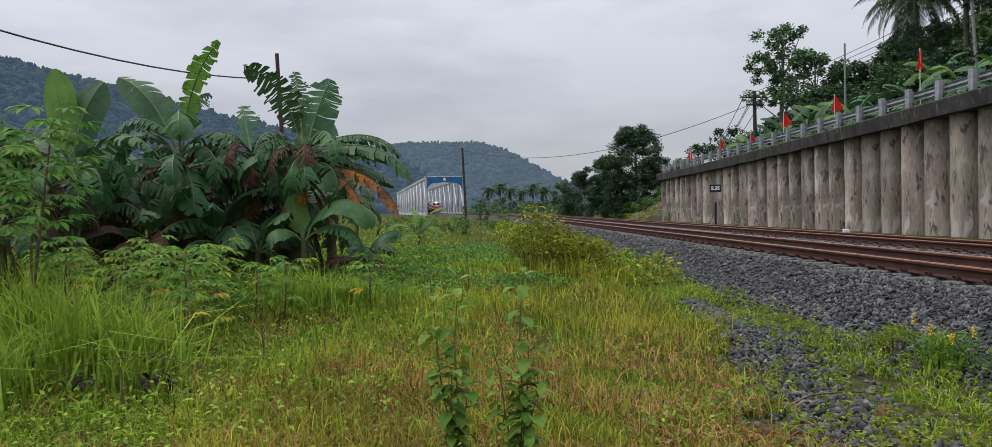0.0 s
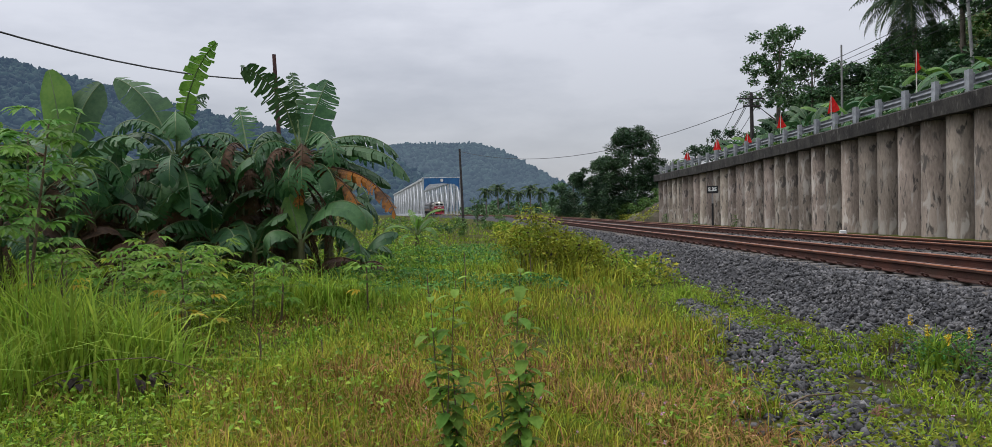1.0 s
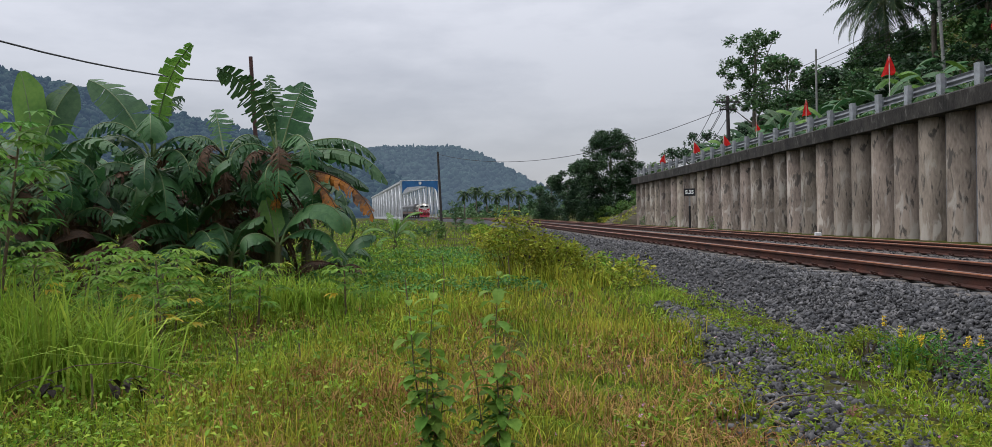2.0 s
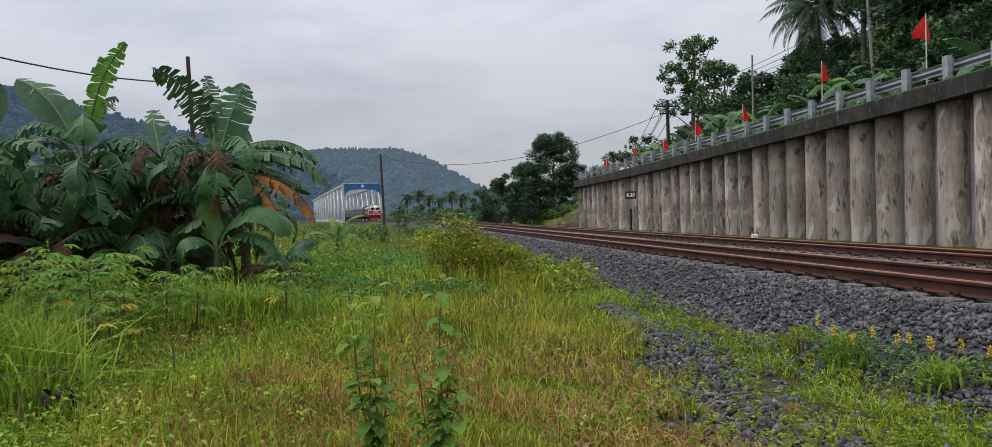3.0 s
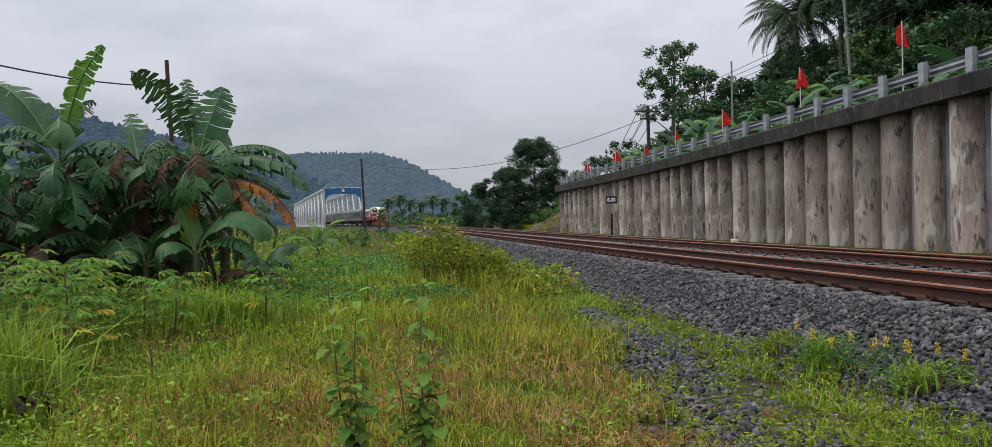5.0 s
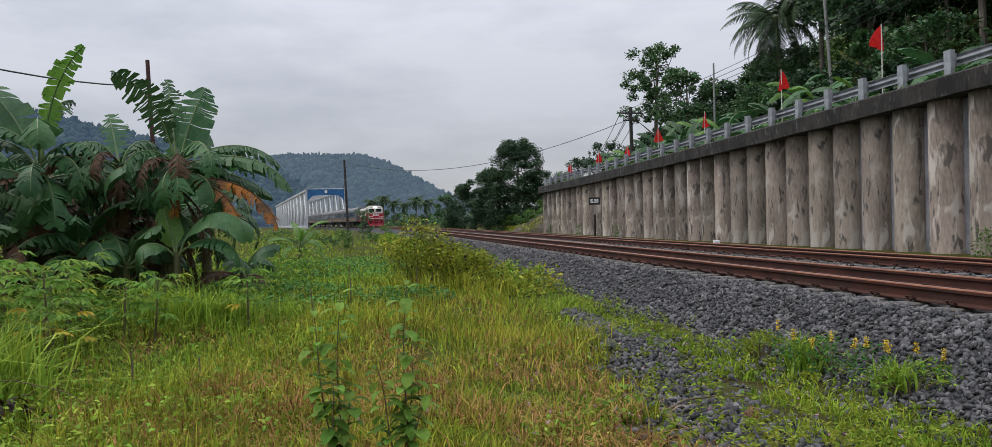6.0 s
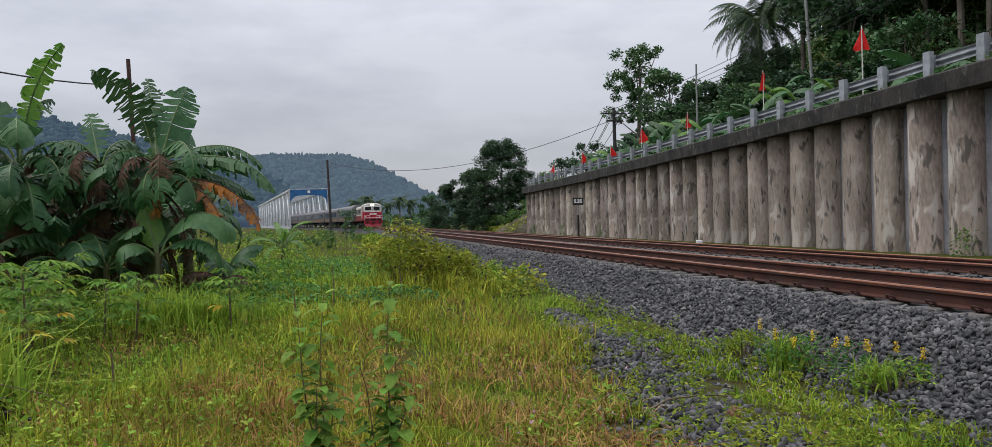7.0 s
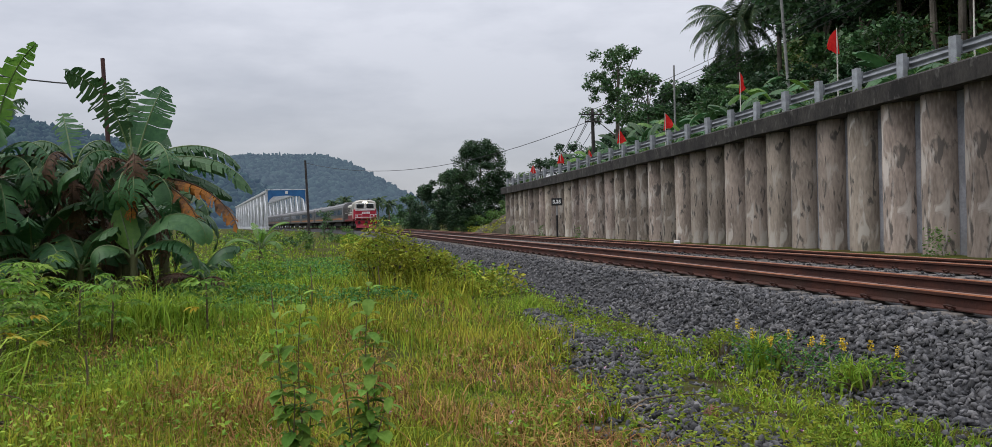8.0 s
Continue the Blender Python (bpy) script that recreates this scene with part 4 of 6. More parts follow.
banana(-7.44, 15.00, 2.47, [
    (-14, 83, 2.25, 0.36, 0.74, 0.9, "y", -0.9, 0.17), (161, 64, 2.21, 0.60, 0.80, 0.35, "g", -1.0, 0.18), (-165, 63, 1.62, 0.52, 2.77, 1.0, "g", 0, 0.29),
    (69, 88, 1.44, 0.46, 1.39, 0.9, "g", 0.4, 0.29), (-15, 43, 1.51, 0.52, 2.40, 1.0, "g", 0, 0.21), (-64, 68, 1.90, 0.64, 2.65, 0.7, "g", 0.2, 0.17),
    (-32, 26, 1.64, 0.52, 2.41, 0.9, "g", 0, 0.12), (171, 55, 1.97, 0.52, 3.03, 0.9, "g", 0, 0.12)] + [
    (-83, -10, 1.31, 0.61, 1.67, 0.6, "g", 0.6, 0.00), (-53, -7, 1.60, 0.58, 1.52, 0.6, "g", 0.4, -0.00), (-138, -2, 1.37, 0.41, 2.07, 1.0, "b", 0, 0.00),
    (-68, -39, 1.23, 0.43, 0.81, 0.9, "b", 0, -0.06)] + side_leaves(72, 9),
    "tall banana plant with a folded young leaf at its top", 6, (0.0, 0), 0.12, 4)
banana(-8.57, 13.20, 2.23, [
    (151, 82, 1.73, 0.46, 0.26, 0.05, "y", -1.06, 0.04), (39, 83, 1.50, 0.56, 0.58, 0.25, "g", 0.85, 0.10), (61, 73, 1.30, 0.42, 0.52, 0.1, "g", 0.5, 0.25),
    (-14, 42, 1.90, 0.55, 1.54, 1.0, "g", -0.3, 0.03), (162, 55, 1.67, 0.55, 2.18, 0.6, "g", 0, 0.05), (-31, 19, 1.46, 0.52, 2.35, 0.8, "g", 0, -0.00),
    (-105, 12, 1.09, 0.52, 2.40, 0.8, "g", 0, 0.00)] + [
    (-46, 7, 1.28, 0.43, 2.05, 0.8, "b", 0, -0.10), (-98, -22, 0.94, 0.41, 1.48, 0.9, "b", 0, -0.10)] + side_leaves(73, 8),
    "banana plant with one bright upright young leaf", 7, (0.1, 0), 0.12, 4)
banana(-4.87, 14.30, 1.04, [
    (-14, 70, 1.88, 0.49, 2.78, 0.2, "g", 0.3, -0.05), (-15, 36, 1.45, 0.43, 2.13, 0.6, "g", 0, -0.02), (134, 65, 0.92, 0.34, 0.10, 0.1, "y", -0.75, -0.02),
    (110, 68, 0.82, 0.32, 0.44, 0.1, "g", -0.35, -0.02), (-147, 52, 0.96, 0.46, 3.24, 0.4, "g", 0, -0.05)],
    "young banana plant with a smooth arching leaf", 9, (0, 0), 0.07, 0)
for i, (x, y, h, n, ln) in enumerate(((-6.75, 16.2, 1.75, 10, 1.5), (-8.0, 16.3, 1.8, 10, 1.6), (-9.3, 14.6, 1.75, 10, 1.6), (-9.9, 13.4, 1.7, 10, 1.6), (-8.9, 12.0, 1.2, 8, 1.3), (-10.4, 15.6, 1.9, 10, 1.7),
                                      (-7.5, 14.0, 1.1, 8, 1.3), (-6.6, 14.6, 1.1, 8, 1.2), (-5.5, 15.8, 1.5, 9, 1.3), (-10.9, 13.2, 1.9, 10, 1.7), (-9.4, 17.6, 2.0, 10, 1.7), (-4.4, 16.6, 0.5, 6, 1.1),
                                      (-11.5, 17.5, 2.1, 10, 1.7), (-7.2, 18.2, 1.8, 9, 1.6), (-5.75, 14.4, 0.9, 6, 1.1), (-8.6, 14.1, 1.5, 9, 1.4), (-6.1, 17.0, 1.6, 9, 1.4), (-8.3, 13.0, 1.0, 7, 1.2))):
    banana(x, y, h, chance_rows(300 + i, n, ln, 0.8, 0.22), "banana plant with torn dark green leaves in a thicket" if h > 1.25 else "young banana plant at the foot of taller ones", 20 + i, (0, 0), 0.11 if h > 1.25 else 0.07, 4 if h > 1.25 else 1)
for i in range(15):
    rr = random.Random(900 + i)
    banana(-13.6 + 0.56 * i + rr.uniform(-0.3, 0.3), rr.uniform(16.4, 20.5), rr.uniform(1.6, 2.1), chance_rows(600 + i, 10, 1.7, 0.85, 0.2), "banana plant with torn dark green leaves in a thicket", 140 + i, (0, 0), 0.12, 4)
banana(-5.75, 29.2, 0.7, [(*q[:3], 0.26, *q[4:6], "y") for q in chance_rows(411, 9, 1.4, 0.8)], "small banana plant in the weeds before the bridge", 60, (0, 0), 0.08, 0)


# ---- dead bits in the grass ----
def dead_branch():
    z = float(ground_np(np.array([-3.2]), np.array([6.0]))[0][0])
    branch = tagged(new("dead_branch"), "arched dead twig with curled black leaves in the grass", "dead branch")
    branch.location = (-3.2, 5.9, z)
    part("twig", stalk([(-1.15, 0.1, 0.02), (-0.75, 0.0, 0.20), (-0.35, 0.0, 0.32), (0.05, 0.02, 0.34), (0.4, 0.05, 0.24), (0.7, 0.08, 0.02)], 0.005, 0.003, 6), STALK, branch)
    for q in ((-0.62, 0.0, 0.16), (0.0, 0.0, 0.18), (0.22, 0.02, 0.12)):
        for _ in range(8):
            bm = bmesh.new()
            o = Vector(q) + Vector((random.uniform(-0.12, 0.12), random.uniform(-0.05, 0.05), random.uniform(-0.05, 0.06)))
            leaf_blade(bm, o, (random.uniform(-1, 1), random.uniform(-1, 1), random.uniform(-0.6, 0.4)), random.uniform(0.08, 0.15), 0.06, 1.8, n=3)
            part("leaf", bm, LEAF_DRIED, branch, "curled black dry leaf")
    z = float(ground_np(np.array([1.35]), np.array([5.5]))[0][0])
    root = part("dead_root", stalk([(0.10, -0.25, 0.02), (0.0, -0.1, 0.05), (0.02, 0.1, 0.09), (0.16, 0.22, 0.12), (0.42, 0.24, 0.14), (0.62, 0.26, 0.12)], 0.011, 0.004, 7), STALK)
    root.location = (1.30, 5.5, z)
    tagged(root, "bent brown dead root lying among stones", "dead root")
    for x, y, h in ((-3.35, 5.75, 0.30), (-2.9, 7.3, 0.34), (-2.1, 11.3, 0.55), (-2.55, 8.0, 0.22), (-1.85, 13.2, 0.75), (-0.9, 14.6, 0.6)):
        st = part("dry_stalk", stalk([(0, 0, -0.03), (0.02, 0, h * 0.5), (0.0, 0.02, h)], 0.012, 0.008, 6), STALK)
        st.location = (x, y, float(ground_np(np.array([x]), np.array([y]))[0][0]))
        tagged(st, "bare brown stalk standing in the grass", "dry stalk", group="dry stalks")


dead_branch()


# ---- sleepers, clips and stones ----
def bed_z(l):
    ks = ((3.95, -0.06), (4.25, 0.05), (4.62, 0.24), (4.98, 0.41), (5.2, 0.435), (7.2, 0.45), (7.6, 0.42), (8.25, 0.30), (8.8, 0.31), (9.2, 0.37), (11.3, 0.365), (12.1, 0.26), (13.2, 0.16))
    return np.interp(l, [k[0] for k in ks], [k[1] for k in ks])


def build_sleepers():
    bm = bmesh.new()
    box(bm, -1.0, -0.12, -0.20, 1.0, 0.12, 0.0, 0.015)
    body = bpy.data.meshes.new("sleeper")
    bm.to_mesh(body)
    bm.free()
    body.materials.append(CONC_SLEEPER)
    bm = stalk([(-0.02, -0.05, 0.0), (0.03, -0.055, 0.03), (0.062, -0.03, 0.052), (0.066, 0.01, 0.055), (0.05, 0.045, 0.046), (0.01, 0.05, 0.03), (0.0, 0.02, 0.022), (0.045, 0.005, 0.012)], 0.0105, 0.0105, 6)
    clip = bpy.data.meshes.new("rail_clip")
    bm.to_mesh(clip)
    bm.free()
    clip.materials.append(RUST)
    for lc, zt, s_end in ((6.222, 0.466, 62), (10.222, 0.388, 62)):
        s = 3.02
        while s < s_end:
            ob = new("sleeper", body)
            p, side = on_line(s, lc, zt)
            ob.matrix_basis = Matrix.Translation(p) @ pose(0, 0, 0, 0, 0, math.degrees(turn_at(s)))
            tagged(ob, "concrete railway sleeper bedded in grey ballast", "sleeper", group="sleepers of the two tracks")
            for x, zz in ((-0.532 - 0.075, 0), (-0.532 + 0.075, 180), (0.532 - 0.075, 0), (0.532 + 0.075, 180)):
                if s > 36 and abs(x) < 0.5:
                    continue
                c = new("rail_clip", clip)
                c.parent = ob
                c.matrix_basis = pose(x, 0, 0.012, 0, 0, 180 + zz)
            s += 0.6


build_sleepers()


def stone_cloud(p, size):
    """Broken stones: each an uneven icosahedron of twenty triangles."""
    g = (1 + 5 ** 0.5) / 2
    base = np.array([(-1, g, 0), (1, g, 0), (-1, -g, 0), (1, -g, 0), (0, -1, g), (0, 1, g), (0, -1, -g), (0, 1, -g), (g, 0, -1), (g, 0, 1), (-g, 0, -1), (-g, 0, 1)]) / 1.9
    tri = np.array([(0, 11, 5), (0, 5, 1), (0, 1, 7), (0, 7, 10), (0, 10, 11), (1, 5, 9), (5, 11, 4), (11, 10, 2), (10, 7, 6), (7, 1, 8), (3, 9, 4), (3, 4, 2), (3, 2, 6), (3, 6, 8), (3, 8, 9),
                    (4, 9, 5), (2, 4, 11), (6, 2, 10), (8, 6, 7), (9, 8, 1)])
    n = len(p)
    q, _ = np.linalg.qr(RNG.normal(0, 1, (n, 3, 3)))
    v = base[None] * RNG.uniform(0.58, 1.30, (n, 12, 1)) * np.stack([RNG.uniform(1.0, 1.75, n), RNG.uniform(0.7, 1.1, n), RNG.uniform(0.35, 0.7, n)], 1)[:, None]
    v = np.einsum("nij,nkj->nki", q, v) * size[:, None, None] * 0.5 + p[:, None]
    f = tri[None] + (np.arange(n) * 12)[:, None, None]
    return v.reshape(-1, 3), f.reshape(-1, 3)


def stone_feet(n, s0, s1, l0, l1, zf, power=1.0):
    s = s0 + (s1 - s0) * RNG.random(n) ** power
    l = RNG.uniform(l0, l1, n)
    a = HEAD
    return np.stack([-math.sin(a) * s + math.cos(a) * l, math.cos(a) * s + math.sin(a) * l, zf(s, l)], 1), s, l


def build_stones():
    near = lambda s, l: bed_z(l) + RNG.uniform(-0.028, 0.030, len(l))
    sets = [stone_feet(11500, 3.2, 12, 4.0, 5.42, near), stone_feet(8500, 12, 26, 4.0, 5.42, near), stone_feet(3600, 26, 60, 4.05, 5.4, near),
            stone_feet(4200, 5, 30, 7.3, 9.5, near), stone_feet(1500, 8, 40, 10.9, 12.9, near), stone_feet(1200, 4, 20, 5.8, 6.65, lambda s, l: bed_z(l) - 0.015),
            stone_feet(900, 4, 13, 3.35, 4.1, lambda s, l: bump(s, l) + RNG.uniform(-0.02, 0.012, len(l)))]
    p = np.concatenate([q[0] for q in sets])
    s = np.concatenate([q[1] for q in sets])
    size = RNG.uniform(0.032, 0.072, len(p)) * np.clip(1 + (s - 12) * 0.012, 1, 1.5)
    v, f = stone_cloud(p, size)
    stuff("ballast_stones", v, f, STONE, "loose angular grey ballast stones", "ballast")
    # the spilt strip in the grass
    n = 4600
    s = 4.0 + 8.2 * RNG.random(n) ** 1.2
    l = strip_l(s) + RNG.normal(0, 1, n) * (0.24 + 0.07 * np.clip(9 - s, 0, 4) / 2) * np.clip((12.6 - s) / 3, 0.25, 1)
    x, y = -math.sin(HEAD) * s + math.cos(HEAD) * l, math.cos(HEAD) * s + math.sin(HEAD) * l
    z = ground_np(x, y)[0] + 0.05 * np.exp(-((l - strip_l(s)) / 0.28) ** 2) + RNG.uniform(-0.03, 0.012, n)
    v, f = stone_cloud(np.stack([x, y, z], 1), RNG.uniform(0.032, 0.074, n))
    stuff("spilt_stones", v, f, STONE, "strip of rounded grey stones spilt in the grass", "stones")
    # single larger stones beside them
    shapes = []
    for i in range(8):
        v, f = stone_cloud(np.zeros((1, 3)), np.ones(1))
        me = tris_mesh("stone", v, f)
        me.materials.append(STONE_ONE)
        shapes.append(me)
    bed = bpy.data.objects["ballast_bed"]
    rr = random.Random(5)
    for i in range(280):
        s, l = rr.uniform(5.2, 8.2), rr.uniform(3.95, 5.0)
        ob = new("stone", shapes[i % 8])
        ob.parent = bed
        d = rr.uniform(0.040, 0.068)
        ob.matrix_basis = Matrix.LocRotScale(plan(s, l, float(bed_z(l)) + 0.022), Euler((rr.uniform(0, 6), rr.uniform(0, 6), rr.uniform(0, 6))), (d, d, d))
    v, f = stone_cloud(np.zeros((1, 3)), np.array([0.17]))
    ob = hang("red_stone", tris_mesh("red_stone", v, f), RED_STONE)
    ob.location = (1.86, 5.53, 0.06 + float(ground_np(np.array([1.86]), np.array([5.53]))[0][0]))
    tagged(ob, "reddish brown broken stone among grey ones", "stone")


build_stones()


# ---- guard rail, flags and signs along the wall ----
def build_guard_rail():
    rail = tagged(new("guard_rail"), "galvanised road guard rail on channel posts along the wall top", "guard rail")
    ss = [s for s in np.arange(8.57, 70.2, 1.96)]
    path = [on_line(s, 16.02, road_z(s)) for s in stations(7.5, 69.6, 2.0)]
    prof = [(0.0, 0.36), (0.035, 0.39), (0.06, 0.43), (0.035, 0.475), (0.0, 0.505), (0.0, 0.53), (0.035, 0.56), (0.06, 0.605), (0.035, 0.65), (0.0, 0.68), (0.008, 0.68), (0.045, 0.65), (0.07, 0.605), (0.045, 0.56), (0.01, 0.53),
            (0.01, 0.505), (0.045, 0.475), (0.07, 0.43), (0.045, 0.39), (0.008, 0.36)]
    v, f = sweep(path, prof)
    hang("corrugated_rail", smooth(mesh_of("corrugated_rail", v, f)), GALV_DARK, rail, "long wavy steel rail")
    bm = bmesh.new()
    box(bm, -0.12, -0.13, -0.1, -0.110, 0.13, 0.80)
    box(bm, -0.110, -0.13, -0.1, 0.02, -0.120, 0.80)
    box(bm, -0.110, 0.120, -0.1, 0.02, 0.13, 0.80)
    post = bpy.data.meshes.new("post")
    bm.to_mesh(post)
    bm.free()
    bm = bmesh.new()
    box(bm, 0.022, -0.10, 0.36, 0.10, 0.10, 0.70, 0.006)
    block = bpy.data.meshes.new("spacer_block")
    bm.to_mesh(block)
    bm.free()
    rr = random.Random(9)
    for s in ss:
        ob = hang("post", post, GALV, rail)
        p, _ = on_line(float(s), 15.86, road_z(s))
        ob.matrix_basis = Matrix.Translation(p) @ pose(0, 0, rr.uniform(-0.02, 0.02), rr.uniform(-1, 1), rr.uniform(-1.5, 1.5), 7.5 + rr.uniform(-4, 4))
        b = hang("spacer_block", block, GALV_DARK, ob)


build_guard_rail()

FLAGS = []


def flag(s, top, long, seed):
    """A triangular red cloth on a thin pale stick; the cloth swings about the stick."""
    z0 = road_z(s) - 0.12
    ob = tagged(new("flag"), "small red flag on a pale stick behind the guard rail", "flag", group="red flags along the road")
    ob.location = plan(s, 16.6, z0)
    h = top - z0
    part("stick", tube(bmesh.new(), (0, 0, -0.05), (0, 0, h), 0.024, 0.018, 8), FLAG_POLE, ob)
    bm, rows, n = bmesh.new(), [], 8
    for i in range(n + 1):
        u = i / n
        x, wave = u * long * 0.85, 0.09 * math.sin(u * 5 + seed) * u
        top_z, low = -0.04 - 0.52 * u ** 1.4, -0.85 + 0.20 * u + 0.03 * math.sin(u * 9 + seed)
        rows.append([bm.verts.new((x, wave + 0.03 * math.sin(k * 1.4 + u * 3 + seed) * u, top_z + (low - top_z) * k / 5)) for k in range(6)])
    for a, b in zip(rows, rows[1:]):
        for k in range(5):
            bm.faces.new((a[k], a[k + 1], b[k + 1], b[k]))
    cloth = part("cloth", bm, FLAG_RED, ob, "red pennant cloth")
    smooth(cloth.data)
    cloth.location = (0, 0, h)
    FLAGS.append((cloth, h, seed))


for i, (s, z) in enumerate(((24.4, 7.35), (30.8, 7.05), (38.2, 6.39), (44.5, 6.29), (49.9, 5.83), (56.1, 5.96), (63.7, 5.66), (18.6, 7.6))):
    flag(s, z, 0.56 if i != 1 else 0.5, 3 + i)


def lettering(text, size, material, parent, m, name="lettering"):
    cu = bpy.data.curves.new(name, "FONT")
    cu.body, cu.size, cu.align_x, cu.align_y, cu.extrude, cu.offset = text, size, "CENTER", "CENTER", 0.004, 0.012
    tmp = bpy.data.objects.new("tmp", cu)
    me = bpy.data.meshes.new_from_object(tmp)
    bpy.data.objects.remove(tmp)
    me.materials.clear()
    ob = hang(name, me, material, parent)
    ob.matrix_basis = m
    return ob


def build_signs():
    p, _ = on_line(42.3, 12.25, 0.1)
    sign = tagged(new("track_sign"), "black enamel plate with white characters on a slim post", "railway sign")
    sign.matrix_basis = Matrix.Translation(p) @ pose(0, 0, 0, 0, 0, -6)
    part("post", tube(bmesh.new(), (0, 0, -0.1), (0, 0, 1.46), 0.055, 0.055, 10), BLACK, sign, "black lower post")
    part("upper_post", tube(bmesh.new(), (0, 0, 1.46), (0, 0, 2.2), 0.04, 0.04, 10), POLE_GREY, sign, "grey upper post")
    bm = bmesh.new()
    box(bm, -0.28, -0.075, 1.97, 0.28, -0.045, 2.35, 0.006)
    plate = part("plate", bm, BLACK, sign, "black enamel plate")
    lettering("S.35", 0.25, WHITE, plate, Matrix.Translation((0, -0.079, 2.16)) @ pose(0, 0, 0, 90, 0, 0))
    p, _ = on_line(27.3, 12.2, 0.12)
    bm = bmesh.new()
    box(bm, -0.10, -0.07, -0.1, 0.10, 0.07, 0.42, 0.015)
    post = part("marker_post", bm, WHITE)
    post.matrix_basis = Matrix.Translation(p)
    tagged(post, "short white concrete marker post by the wall", "marker post")
    bm = bmesh.new()
    box(bm, -0.06, -0.012, 0.2, 0.06, 0.0, 0.24)
    box(bm, -0.06, -0.012, 0.28, 0.06, 0.0, 0.32)
    bars = part("writing_bars", bm, UNDER, post, "dark unreadable writing")
    bars.location = (0, -0.0705, 0)
    p, _ = on_line(38.5, 12.3, 0.12)
    bm = bmesh.new()
    box(bm, -0.18, -0.18, -0.1, 0.18, 0.18, 0.34, 0.08)
    stub = part("concrete_stub", bm, CONC_SLEEPER)
    stub.matrix_basis = Matrix.Translation(p)
    tagged(stub, "small rounded pale concrete stub by the wall foot", "marker post")


build_signs()


# ---- poles and cables ----
def sagging(a, z, sag, n=16):
    a, z = Vector(a), Vector(z)
    return [a.lerp(z, i / n) - Vector((0, 0, 4 * sag * (i / n) * (1 - i / n))) for i in range(n + 1)]


def cable(a, z, sag, r, label):
    ob = part("cable", stalk(sagging(a, z, sag), r, r, 5), CABLE)
    tagged(ob, label, "cable", group="overhead cables")


def pole(x, y, z0, z1, r, material, label, arms=(), lean=(0, 0)):
    ob = tagged(new("utility_pole"), label, "utility pole", group="utility poles")
    ob.location = (x, y, z0)
    h = z1 - z0
    part("shaft", tube(bmesh.new(), (0, 0, -0.3), (lean[0], lean[1], h), r, r * 0.75, 10), material, ob)
    for dz, w, yaw in arms:
        bm = bmesh.new()
        box(bm, -w / 2, -0.05, -0.05, w / 2, 0.05, 0.05, 0.01)
        arm = part("cross_arm", bm, POLE_DARK, ob)
        arm.matrix_basis = pose(lean[0], lean[1] - r, h - dz, 0, 0, yaw)
        for k in (-0.45, -0.15, 0.2, 0.45):
            part("insulator", tube(bmesh.new(), (k * w, 0, 0.05), (k * w, 0, 0.24), 0.05, 0.03, 8), POLE_GREY, arm)


pole(11.68, 58.85, 3.6, 9.1, 0.15, POLE_DARK, "dark wooden utility pole with cross arms beside the road", ((0.45, 1.7, 10), (0.95, 1.2, 10)), (-0.05, 0))
pole(18.5, 138.8, 3.0, 10.4, 0.16, POLE_DARK, "distant utility pole with double cross arms", ((0.5, 3.2, 0), (1.3, 3.0, 0)))
pole(-12.75, 91.1, 0.0, 8.2, 0.15, POLE_DARK, "slim dark pole leaning slightly beside the railway", (), (-0.28, 0))
pole(-7.42, 20.7, 0.2, 5.45, 0.065, POLE_RUST, "rusty iron pipe pole leaning among banana plants", (), (-0.22, 0))
pole(13.5, 45.2, 3.9, 9.6, 0.06, POLE_GREY, "thin grey pole standing among roadside plants")
pole(18.3, 41.0, 4.4, 12.2, 0.09, POLE_GREY, "tall thin grey pole beside the road", (), (-0.5, 0))
cable((-12.95, 91.0, 7.9), (11.65, 58.8, 8.3), 2.0, 0.022, "black cable spanning from the trackside pole to the road")
cable((-7.62, 20.7, 4.82), (-9.5, 4.0, 5.0), 0.70, 0.016, "twisted black cable running to the pipe pole")
for k, (dx, dz) in enumerate(((-0.7, 0.15), (0.0, 0.15), (0.6, 0.1), (-0.4, -0.4))):
    cable((11.65 + dx, 58.8, 8.65 + dz), (18.5 + dx * 1.5, 138.8, 10.0 + dz), 2.2, 0.024, "thin power line along the road")
    cable((11.65 + dx, 58.8, 8.65 + dz), (23.0 + dx, 26.0, 13.2 + dz * 2), 0.8, 0.016, "thin power line along the road")


